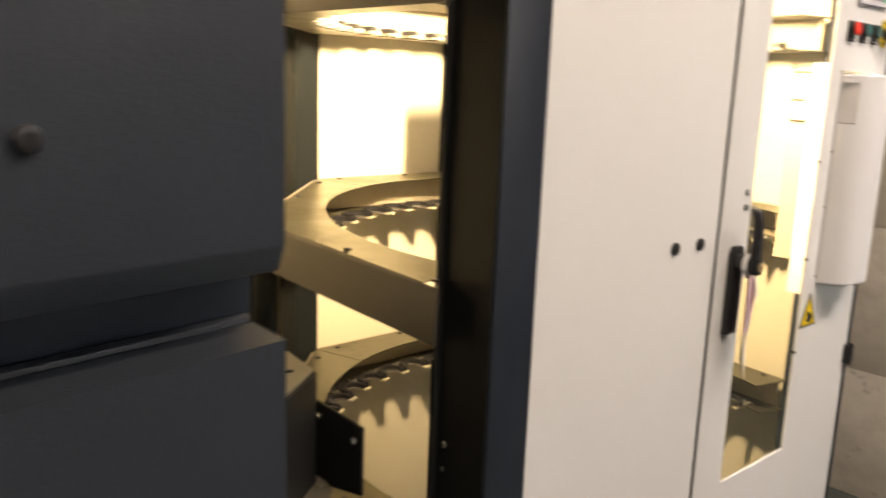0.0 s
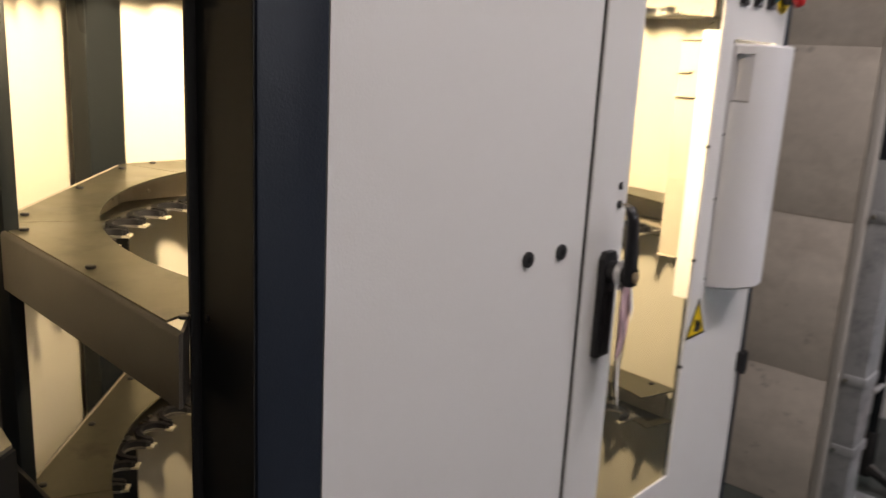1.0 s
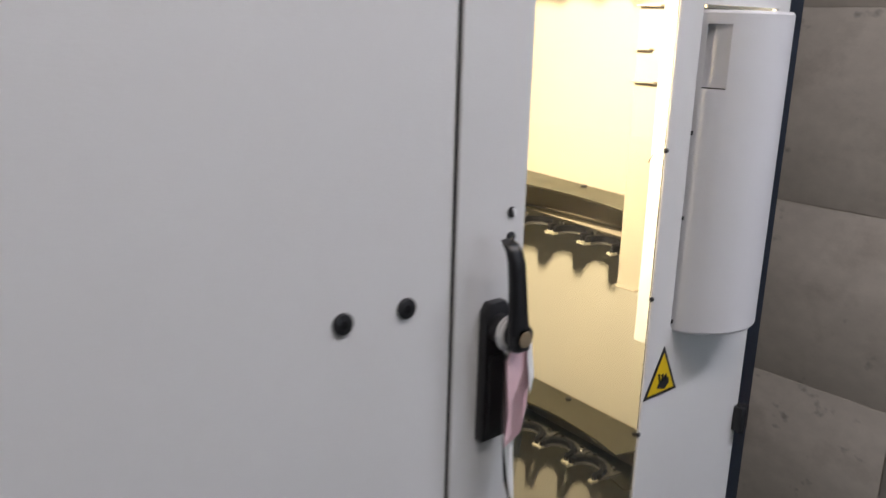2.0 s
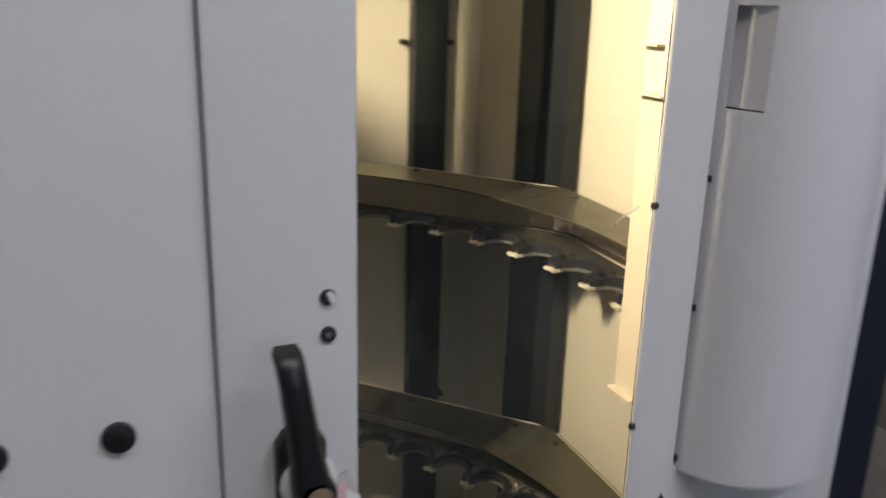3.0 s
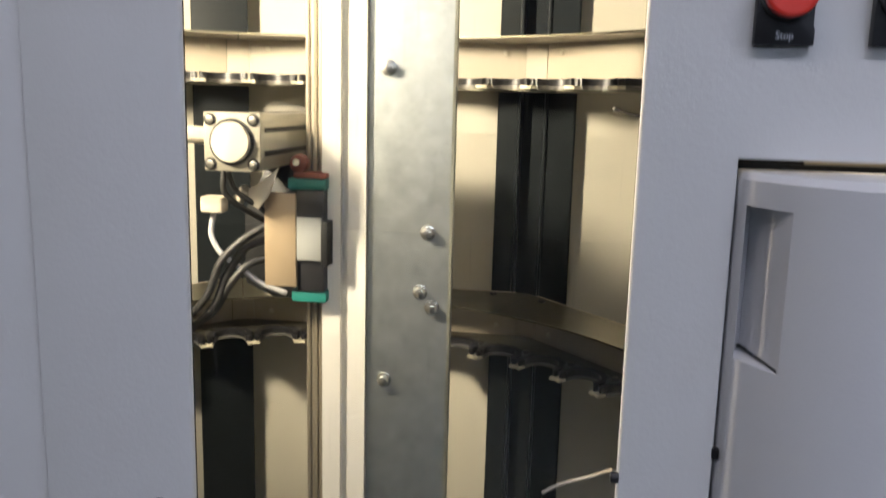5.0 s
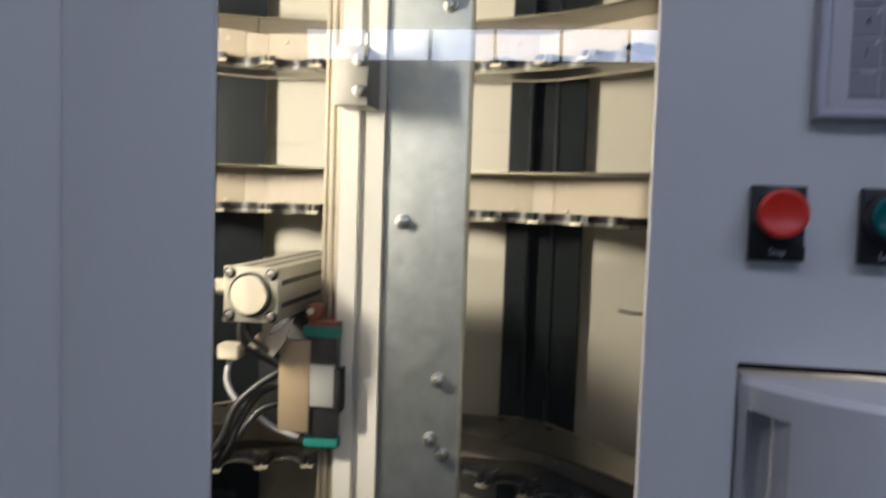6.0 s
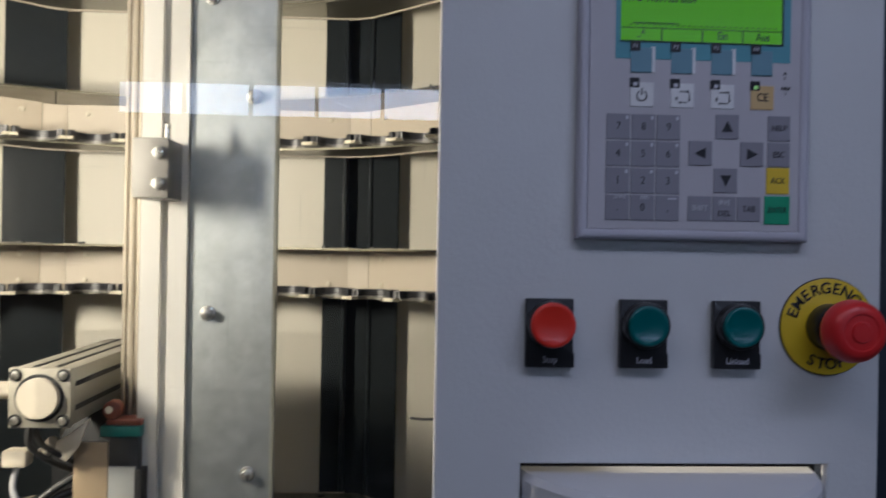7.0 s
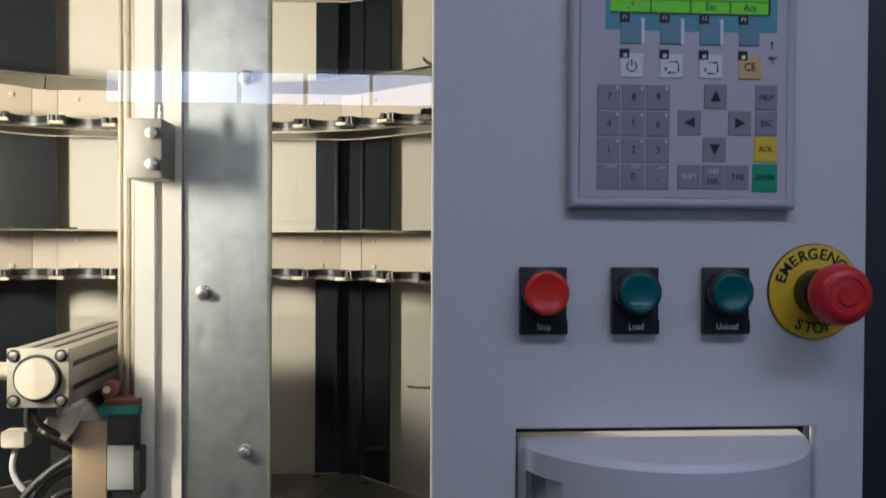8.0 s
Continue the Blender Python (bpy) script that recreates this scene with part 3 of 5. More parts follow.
clip_data = None
for li, z in enumerate(LEVELS):
    ring = part("storage_ring", prism(ring_sector(A0, A1, 0, 0, 0.585, AP - 0.004), z - 0.082, z - 0.079), "ringsteel", cab, "round steel tool ring with clips", smooth=20)
    cuts = [A0] + [22.5 + 45 * k for k in range(0, 4)] + [A1]
    for d0, d1 in zip(cuts, cuts[1:]):
        part("ring_plate", prism(ring_sector(d0 + 0.08, d1 - 0.08, 0, 0, HOLE, AP - 0.004), z - 0.003, z), "ringsteel", ring, smooth=20)
        # folded front strip of the plate
        p0 = Vector((CX, CY)) + edge_at(AP, d0) * Vector((math.cos(radians(d0)), math.sin(radians(d0))))
        p1 = Vector((CX, CY)) + edge_at(AP, d1) * Vector((math.cos(radians(d1)), math.sin(radians(d1))))
        if d1 == A1:
            p1 = Vector((CX - AP, 0.064))
        if d0 == A0:
            p0 = Vector((CX + AP, 0.16))
        n = ((p0 + p1) / 2 - Vector((CX, CY)))
        e = (p1 - p0).normalized()
        n = Vector((e.y, -e.x)) if Vector((e.y, -e.x)).dot(n) > 0 else Vector((-e.y, e.x))
        q0 = p0 + e * (0.022 if d0 != A0 else 0.0)
        q1 = p1 - e * (0.022 if d1 != A1 else 0.0)
        if d1 != A1:
            c2 = 22.5 + 45 * round((d1 - 22.5) / 45)
            cn = Vector((math.cos(radians(c2)), math.sin(radians(c2))))
            ct = Vector((-cn.y, cn.x))
            cm = p1 - cn * 0.0084
            part("corner_strip", prism([tuple(cm + ct * 0.0195 - cn * 0.001), tuple(cm - ct * 0.0195 - cn * 0.001), tuple(cm - ct * 0.0195 + cn * 0.003), tuple(cm + ct * 0.0195 + cn * 0.003)], z - 0.0835, z - 0.0035), "lining", ring, smooth=30)
        p0, p1 = q0, q1
        # rolled top edge
        loc = [(0.0, z - 0.0835), (0.0045, z - 0.0835), (0.0045, z - 0.006), (0.0035, z - 0.0015), (0.0, z + 0.0008)]
        bm = bmesh.new()
        va = [bm.verts.new((*(p0 + n * o), h)) for o, h in loc]
        vb = [bm.verts.new((*(p1 + n * o), h)) for o, h in loc]
        bm.faces.new(va)
        bm.faces.new(vb[::-1])
        for i in range(len(loc)):
            j = (i + 1) % len(loc)
            face = bm.faces.new((va[i], va[j], vb[j], vb[i]))
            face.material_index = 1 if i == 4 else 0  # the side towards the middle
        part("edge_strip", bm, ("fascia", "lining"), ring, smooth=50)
        for f, dd in ((0.08, 0.022), (0.5, 0.02), (0.93, 0.022)):
            q = p0.lerp(p1, f) - n * dd
            part("screw", rod((q.x, q.y, z), (q.x, q.y, z + 0.004), 0.0065, 10, 0.001), "black", ring)
        # screws of the inner side of the strip, by the corners
        for f in (0.07, 0.93):
            for dz in (0.018, 0.062):
                q = p0.lerp(p1, f) - n * 0.0005
                part("screw", rod((q.x, q.y, z - dz), (q.x - n.x * 0.004, q.y - n.y * 0.004, z - dz), 0.0042, 10, 0.001), "whitecast", ring)
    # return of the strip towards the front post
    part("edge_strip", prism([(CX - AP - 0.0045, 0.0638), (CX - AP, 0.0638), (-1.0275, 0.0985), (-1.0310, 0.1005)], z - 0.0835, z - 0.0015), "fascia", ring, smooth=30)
    for k in range(22):
        d = -8 + k * 8.2
        m = pose(CX + 0.556 * math.cos(radians(d)), CY + 0.556 * math.sin(radians(d)), z - 0.0765, 0, 0, d)
        m = W[ring].inverted() @ m
        if clip_data is None:
            bm = clip_mesh()
            first = part("clip", bm, ("brass", "black", "chrome", "blockgrey"), None, smooth=40)
            first.parent = ring
            first.matrix_basis = m
            clip_data = first
        else:
            copy_piece(clip_data, ring, m)
    if li < 2:  # the two lower rings sag a little towards the open side
        pv = Matrix.Translation((0, 0.1 - CY, z - GZ))
        ring.matrix_basis = pv @ Matrix.Rotation(0.040, 4, "X") @ pv.inverted()

# deck added unseen from second ring to back and side sheets, blocks light
pa, pb = octo(AP - 0.01, 1), octo(AP - 0.01, 0)
part("shelf_plate", prism([(-0.34, pa.y), tuple(pa), tuple(pb), (pb.x, 0.16), (BX1 - 0.001, 0.16), (BX1 - 0.001, BY - 0.001), (-0.34, BY - 0.001)], 0.795, 0.798), "ringsteel", cab, "unseen dull steel deck added to block light downwards", smooth=20)

# ---- door ----
DX0, DX1, WX0, WX1, HX0, HX1 = -0.424, 0.225, -0.3205, -0.0545, -0.001, 0.192
door = part("door", sheet([DX0, WX0, WX1, HX0, HX1, DX1], [GZ + 0.09, 0.352, 0.735, 1.190, 1.90, 2.06], [(1, 1), (1, 2), (1, 3), (3, 2)], 0.0, 0.0065, 0.002), "paint", cab,
            "closed light grey sheet door with a tall window", smooth=50)
pane = part("pane", box(WX0 + 0.0006, WX1 - 0.0006, 0.0025, 0.0055, 0.3526, 1.8994), "glass", door, "scratched clear acrylic pane")
pane.visible_shadow = False
for rx0, rx1, rz0, rz1 in ((DX0, DX0 + 0.002, GZ + 0.09, 2.06), (DX1 - 0.002, DX1, GZ + 0.09, 2.06), (DX0 + 0.002, DX1 - 0.002, GZ + 0.09, GZ + 0.092), (DX0 + 0.002, DX1 - 0.002, 2.058, 2.06)):
    part("folded_rim", box(rx0, rx1, 0.0066, 0.0262, rz0, rz1), "paint", door)
# unseen strip added to keep tube light off the window's right edge
part("window_flange", box(-0.348, -0.340, 0.0066, 0.032, 0.34, 1.91, 0.001), "paint", door)
for (sx, sz) in ((WX1 + 0.001, 1.0), (WX1 + 0.001, 0.79), (WX1 + 0.001, 0.58)):
    part("pane_stud", rod((sx, 0.0, sz), (sx - 0.005, 0.0, sz), 0.0035, 10, 0.001), "black", door)
for zz in (0.9525, 0.9235):
    part("bolt", rod((-0.3435, 0.001, zz), (-0.3435, -0.003, zz), 0.0062, 14, 0.0012), "black", door)
    part("bolt", rod((-0.3435, -0.002, zz), (-0.3435, -0.0036, zz), 0.003, 8), "chrome", door)
# the upper bolt's lit half, put in as a white half disc
part("bolt_cap", prism([(-0.3435 + 0.0050 * math.cos(a), 0.9525 + 0.0050 * math.sin(a)) for a in [radians(d) for d in range(-70, 111, 20)]], -0.0044, -0.003, "y"), "white", door, "white half disc drawn as the bolt's lit half")
hinge = part("hinge", box(0.212, 0.236, -0.016, 0.012, 0.502, 0.547, 0.003), "black", door, "black block hinge")
part("hinge_pin", rod((0.2245, -0.010, 0.498), (0.2245, -0.010, 0.551), 0.0065, 14, 0.001), "black", door)
# handle
part("handle_plate", prism([(-0.387, 0.681), (-0.349, 0.681), (-0.349, 0.842), (-0.356, 0.853), (-0.380, 0.853), (-0.387, 0.842)], -0.012, 0.001, "y", 0.002), "black", door, "black handle plate")
part("handle_ridge", box(-0.381, -0.355, -0.0155, -0.011, 0.688, 0.79, 0.002), "black", door)
part("handle_boss", rod((-0.368, -0.010, 0.823), (-0.368, -0.030, 0.823), 0.0165, 24, 0.002), "black", door)
part("ring_collar", rod((-0.368, -0.026, 0.823), (-0.368, -0.036, 0.823), 0.0185, 24, 0.002), "white", door, "pale plastic collar")
bm = bmesh.new()
side = [(0.806, -0.046, 0.0125), (0.812, -0.046, 0.0150), (0.832, -0.046, 0.0150), (0.855, -0.047, 0.0125), (0.885, -0.048, 0.0112), (0.910, -0.048, 0.0106), (0.922, -0.045, 0.0105), (0.930, -0.039, 0.0105)]
rows = []
for zz, yy, hw in side:
    cx = -0.368 - 0.017 * (zz - 0.812) / 0.13
    rows.append([bm.verts.new((cx + u * hw, yy + w, zz + (0.004 if w > 0 and zz > 0.92 else 0))) for u, w in ((-1, 0), (-0.65, -0.0075), (0.65, -0.0075), (1, 0), (0.75, 0.0055), (-0.75, 0.0055))])
for r0, r1 in zip(rows, rows[1:]):
    for k in range(6):
        bm.faces.new((r0[k], r0[(k + 1) % 6], r1[(k + 1) % 6], r1[k]))
bm.faces.new(rows[0])
bm.faces.new(rows[-1][::-1])
part("lever", bm, "black", door, "black swing lever", smooth=70)
part("lever_hub", rod((-0.367, -0.030, 0.822), (-0.367, -0.0535, 0.822), 0.0150, 24, 0.003), "black", door)
part("lock_cylinder", rod((-0.366, -0.050, 0.820), (-0.366, -0.0555, 0.820), 0.0095, 20, 0.001), "bronze", door, "round metal lock cylinder")

# loading hatch, a bulged cover set in the door
R, hc, hz0, hz1 = 0.0995, (HX0 + HX1) / 2, 0.728, 1.1835
hw = 0.0945
y_base = 0.004
cy = y_base + math.sqrt(R * R - hw * hw)
amax = math.asin(hw / R)
gx = 0.0215
a_grip, a_rim = math.asin((gx - hc) / R), math.asin((0.0032 - hw) / R)
angs = sorted([-amax + 2 * amax * k / 28 for k in range(29)] + [a_grip, a_rim])
zz = [hz0, hz0 + 0.004, 1.080, 1.1655, hz1 - 0.004, hz1]
bm = bmesh.new()
grid = {}
for i, a in enumerate(angs):
    for j, q in enumerate(zz):
        rr = R - (0.003 if j in (0, len(zz) - 1) else 0.0)
        grid[i, j] = bm.verts.new((hc + rr * math.sin(a), cy - rr * math.cos(a), q))
gi, gr = angs.index(a_grip), angs.index(a_rim)
for i in range(len(angs) - 1):
    for j in range(len(zz) - 1):
        if j == 2 and gr <= i < gi:
            continue
        bm.faces.new((grid[i, j], grid[i + 1, j], grid[i + 1, j + 1], grid[i, j + 1]))
for j in (0, len(zz) - 1):
    c0 = bm.verts.new((hc - hw, 0.02, zz[j]))
    c1 = bm.verts.new((hc + hw, 0.02, zz[j]))
    bm.faces.new([grid[i, j] for i in range(len(angs))] + [c1, c0])
for i in (0, len(angs) - 1):
    for j in range(len(zz) - 1):
        a, b = grid[i, j], grid[i, j + 1]
        x = hc - hw if i == 0 else hc + hw
        c, d = bm.verts.new((x, 0.02, zz[j])), bm.verts.new((x, 0.02, zz[j + 1]))
        bm.faces.new((a, b, d, c))
# finger pocket
zl, zh = zz[2], zz[3]
qx, qy, rx = 0.0116, 0.0185, hc - hw + 0.0034
q0, q1 = bm.verts.new((qx, qy, zl)), bm.verts.new((qx, qy, zh))
w0, w1 = bm.verts.new((rx, 0.0125, zl)), bm.verts.new((rx, 0.0125, zh))
bm.faces.new((grid[gi, 2], grid[gi, 3], q1, q0))
bm.faces.new((q0, q1, w1, w0))
bm.faces.new((w0, w1, grid[gr, 3], grid[gr, 2]))
bm.faces.new([grid[i, 2] for i in range(gr, gi + 1)] + [q0, w0])
bm.faces.new([grid[i, 3] for i in range(gr, gi + 1)] + [q1, w1])
bmesh.ops.remove_doubles(bm, verts=bm.verts, dist=1e-6)
gy = cy - R * math.cos(a_grip)
# dark line along the finger pocket's lower edge, laid in as a strip
part("pocket_edging", prism([(qx - 0.002, qy - 0.0028), (qx + 0.001, qy - 0.0034), (gx - 0.0008, gy + 0.0006), (gx - 0.0006, gy + 0.0022), (qx, qy)], zl + 0.0003, zl + 0.0016), "rubber", door, "thin black strip along the pocket's floor")
hatch = part("hatch", bm, "hatchpaint", door, "bulged light grey hatch with a finger pocket", smooth=30)
part("hatch_backing", box(HX0 - 0.004, HX1 + 0.006, 0.0265, 0.034, 0.72, 1.1865), "blackmatt", door)
part("gap_block", box(HX0 - 0.004, 0.040, 0.0265, 0.034, 1.1866, 1.20), "blackmatt", door)
# loading box on the inside of the door, behind the hatch
part("loading_box", box(-0.006, -0.004, 0.0066, 0.060, 0.70, 1.205), "paint", door, "pale sheet loading box behind the hatch")
part("box_channel", prism([(-0.004, 0.0612), (0.001, 0.0612), (0.001, 0.0995), (0.19, 0.0995), (0.19, 0.1015), (-0.004, 0.1015)], 0.775, 1.190), "lining", door, "tan folded guide channel")
for fz, f0, f1 in ((1.188, 0.061, 0.1015), (1.129, 0.074, 0.1015), (1.084, 0.062, 0.1015), (0.777, 0.061, 0.1015)):
    part("channel_shelf", box(-0.014, -0.0041, f0, f1, fz - 0.0012, fz + 0.0012), "lining", door)
part("box_floor", box(0.0, 0.19, 0.035, 0.0993, 0.773, 0.7748), "lining", door)
for zz2 in (1.02, 0.90, 0.745):
    part("hatch_clip", box(-0.002, 0.002, -0.001, 0.003, zz2 - 0.003, zz2 + 0.003, 0.0005), "black", door)

# warning sign
sign = thing("warning_sign", -0.012, -0.0015, 0.67, "yellow triangular hand injury warning sticker with black border on the door", "warning sign")


def tri(s, y0, y1, c=(-0.0125, 0.658)):
    return prism([(c[0] - 0.0405 * s, c[1] - 0.0255 * s), (c[0] + 0.0405 * s, c[1] - 0.0255 * s), (c[0], c[1] + 0.051 * s)], y0, y1, "y")


part("border", tri(1.0, -0.0012, 0.0004), "ink", sign)
part("field", tri(0.80, -0.0017, -0.0008), "yellow", sign)
bm = prism([(-0.024, 0.646), (-0.004, 0.640), (0.006, 0.648), (0.004, 0.657), (-0.006, 0.662), (-0.018, 0.656)], -0.0022, -0.0014, "y")
for k in range(3):
    rod((-0.018 + 0.007 * k, -0.0018, 0.655), (-0.022 + 0.009 * k, -0.0018, 0.668 - 0.002 * k), 0.002, 6, bm=bm)
part("symbol", bm, "ink", sign)

# ---- neighbouring machine ----
mach = thing("machine_enclosure", -2.2, 0.1, GZ, "dark anthracite machine enclosure with a recessed finger groove", "machine")
MX, MY = -1.479, -0.236


def askew(bm):
    """The machine's front runs a little askew to the cabinet's, its end square to it."""
    for v in bm.verts:
        v.co.y += 0.140 * (v.co.x - MX)
    return bm


part("upper_cover", askew(prism([(MY, 2.2), (MY, 1.010), (MY + 0.010, 0.988), (MY + 0.072, 0.988), (MY + 0.072, 1.02), (0.12, 1.02), (0.12, 2.2)], -3.2, MX, "x", 0.002)), "char", mach, "dark painted sheet cover", smooth=30)
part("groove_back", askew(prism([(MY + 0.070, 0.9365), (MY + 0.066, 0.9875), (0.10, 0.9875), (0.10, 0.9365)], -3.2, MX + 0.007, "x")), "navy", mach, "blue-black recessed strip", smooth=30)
part("lower_cover", askew(prism([(MY, GZ + 0.03), (MY, 0.9358), (MY + 0.052, 0.9372), (MY + 0.053, 0.932), (MY + 0.056, 0.932), (MY + 0.0575, 0.9400), (MY + 0.060, 0.9418), (MY + 0.064, 0.9422), (MY + 0.067, 0.9410), (MY + 0.069, 0.936), (0.12, 0.936), (0.12, GZ + 0.03)], -3.2, MX, "x")), "char", mach, "dark painted sheet cover with a rolled lip", smooth=35)
part("bolt", askew(rod((-1.661, MY + 0.001, 1.094), (-1.661, MY - 0.005, 1.094), 0.0085, 20, 0.0015)), "black", mach, "black socket screw")
part("socket", askew(rod((-1.661, MY - 0.004, 1.094), (-1.661, MY - 0.0056, 1.094), 0.0052, 6)), "blackmatt", mach)
part("foot", askew(box(-3.15, -1.53, -0.17, 0.1, GZ, GZ + 0.03)), "blackmatt", mach)
part("side_plate", box(-1.278, -1.270, 0.183, 0.470, 1.065, 2.10, 0.001), "blackmatt", mach, "black hanging side plate")
part("side_plate_bolt", rod((-1.269, 0.19, 1.08), (-1.262, 0.19, 1.08), 0.006, 12, 0.001), "chrome", mach)
part("rear_post", box(-1.236, -1.188, 0.503, 0.528, 0.7255, 1.985, 0.002), "blackmatt", mach, "black rear post")
part("plate_arm", box(-1.47, -1.278, 0.20, 0.24, 2.0, 2.095), "blackmatt", mach)
part("tie_beam", box(-1.55, -1.44, 0.05, 0.24, 1.99, 2.095), "blackmatt", mach)

# transfer bracket in the gap between the two machines
tr = thing("transfer_bracket", -1.36, 0.2, GZ, "galvanised transfer plate on a black steel bracket", "bracket")
part("top_plate", prism([(-1.181, 0.187), (-1.160, 0.36), (-1.158, 0.46), (-1.185, 0.575), (-1.470, 0.292), (-1.470, -0.025)], 0.719, 0.7235), "wornplate", tr, "worn galvanised plate", smooth=20)
for sx, sy, sr in ((-1.242, 0.331, 0.009), (-1.272, 0.267, 0.005), (-1.214, 0.198, 0.0055)):
    part("screw", rod((sx, sy, 0.7235), (sx, sy, 0.7255), sr, 14, 0.0008), "blackmatt", tr)
e0, e1 = Vector((-1.181, 0.186)), Vector((-1.470, -0.0256))
nn = Vector((0.591, -0.807))
fl = bmesh.new()
arch = ((0.0, 0.52), (0.0, 0.7185), (0.350, 0.7185), (0.350, 0.66), (0.232, 0.66), (0.226, 0.700), (0.214, 0.712), (0.165, 0.710), (0.140, 0.699), (0.126, 0.682), (0.120, 0.640), (0.118, 0.52))
eu = (e1 - e0).normalized()
fa = [fl.verts.new((*(e0 + eu * q + nn * 0.004), h)) for q, h in arch]
fb = [fl.verts.new((*(e0 + eu * q - nn * 0.001), h)) for q, h in arch]
fl.faces.new(fa)
fl.faces.new(fb[::-1])
for k in range(len(arch)):
    fl.faces.new((fa[k], fb[k], fb[(k + 1) % len(arch)], fa[(k + 1) % len(arch)]))
part("front_flange", fl, "blackmatt", tr, "black steel flange with an arched cut", smooth=20)
part("side_flange", prism([(-1.179, 0.188), (-1.158, 0.36), (-1.163, 0.36), (-1.184, 0.188)], 0.665, 0.7185), "blackmatt", tr, "black steel flange")
part("lower_plate", prism([(-1.163, 0.38), (-1.166, 0.175), (-1.172, 0.150), (-1.190, 0.130), (-1.26, 0.055), (-1.40, -0.05), (-1.43, 0.30), (-1.30, 0.40)], 0.545, 0.549), "wornplate", tr, "worn galvanised lower plate", smooth=20)
part("guard_plate", prism([(0.345, 0.664), (0.217, 0.662), (0.099, 0.658), (0.099, 0.555), (0.345, 0.50)], -1.158, -1.153, "x", 0.001), "blackmatt", tr, "black steel guard plate")
for gy, gz in ((0.206, 0.640), (0.115, 0.634)):
    part("bolt", rod((-1.158, gy, gz), (-1.163, gy, gz), 0.006, 12, 0.001), "chrome", tr)
part("cross_bar", box(-1.285, -1.159, 0.30, 0.34, 0.5495, 0.61), "blackmatt", tr)
part("upright", box(-1.30, -1.25, 0.28, 0.36, GZ, 0.5445, 0.002), "blackmatt", tr)

# ---- tool lift in the middle of the cabinet ----
lift_t = thing("tool_lift", -0.30, 0.40, GZ + 0.061, "aluminium lift column with galvanised cover plate and cabled carriage", "lift column")
LZ0, LZ1 = GZ + 0.061, 2.07
bm = prism([(-0.344, 0.366), (-0.324, 0.366), (-0.324, 0.374), (-0.328, 0.378), (-0.312, 0.378), (-0.316, 0.374), (-0.316, 0.366), (-0.2965, 0.366), (-0.2965, 0.430), (-0.344, 0.430)], LZ0, LZ1)
part("profile", bm, "alu", lift_t, "pale anodised slotted profile", smooth=20)
part("cover_plate", prism([(-0.2955, 0.371), (-0.2085, 0.371), (-0.2060, 0.3735), (-0.2060, 0.388), (-0.2080, 0.388), (-0.2080, 0.3745), (-0.2095, 0.373), (-0.2955, 0.373)], LZ0, LZ1), "galv", lift_t, "galvanised cover plate", smooth=40)
part("back_web", box(-0.296, -0.212, 0.389, 0.428, LZ0, LZ1), "blackmatt", lift_t)
for bx, bz in ((-0.275, 1.250), (-0.231, 1.082), (-0.238, 1.018), (-0.225, 1.002), (-0.276, 0.918), (-0.2305, 1.477), (-0.275, 1.58), (-0.24, 0.70), (-0.272, 0.55)):
    b = part("bolt", rod((bx, 0.371, bz), (bx, 0.3615, bz), 0.0058, 18, 0.0022), "chrome", lift_t, "bright socket screw")
    part("washer", rod((bx, 0.3712, bz), (bx, 0.3692, bz), 0.0082, 18, 0.0006), "chrome", lift_t)
for rx, rr in ((-0.3500, 0.0032), (-0.3575, 0.0036), (-0.3645, 0.0026)):
    part("guide_rod", rod((rx, 0.385, LZ0), (rx, 0.385, LZ1), rr, 14), "rodsteel", lift_t, "thin steel rod")
part("belt", box(-0.366, -0.347, 0.395, 0.398, LZ0, 1.03), "rubber", lift_t, "dark drive belt")
part("stop_block", box(-0.3375, -0.3025, 0.314, 0.3655, 1.366, 1.425, 0.0015), "blockgrey", lift_t, "milled aluminium stop block")
for bz in (1.410, 1.380):
    part("screw", rod((-0.3115, 0.314, bz), (-0.3115, 0.309, bz), 0.006, 16, 0.001), "chrome", lift_t)
part("stop_pin", rod((-0.308, 0.33, 1.425), (-0.308, 0.33, 1.44), 0.003, 10), "chrome", lift_t)
# carriage
part("carriage_body", box(-0.3665, -0.338, 0.352, 0.42, 1.016, 1.124, 0.001), "black", lift_t, "black carriage block")
part("carriage_band", box(-0.377, -0.3365, 0.354, 0.422, 1.124, 1.135, 0.001), "tealpaint", lift_t, "teal painted band")
part("carriage_band", box(-0.374, -0.3365, 0.354, 0.422, 1.004, 1.016, 0.001), "tealpaint", lift_t, "teal painted band")
part("carriage_cap", box(-0.372, -0.3365, 0.356, 0.42, 1.1352, 1.141, 0.001), "orangered", lift_t, "red-brown cap plate")
part("carriage_lug", rod((-0.368, 0.36, 1.150), (-0.368, 0.374, 1.150), 0.0095, 18, 0.001), "orangered", lift_t, "red-brown eye lug")
part("lug_pin", rod((-0.368, 0.352, 1.152), (-0.368, 0.362, 1.152), 0.004, 12), "chrome", lift_t)
part("front_plate", box(-0.401, -0.367, 0.348, 0.352, 1.021, 1.120, 0.0006), "bronze", lift_t, "bronze-coloured plate")
part("label_plate", box(-0.3665, -0.340, 0.3485, 0.3515, 1.050, 1.095, 0.0006), "labelgrey", lift_t, "blank pale label plate")
part("roller_block", box(-0.3395, -0.332, 0.345, 0.366, 1.045, 1.092, 0.001), "blackmatt", lift_t)
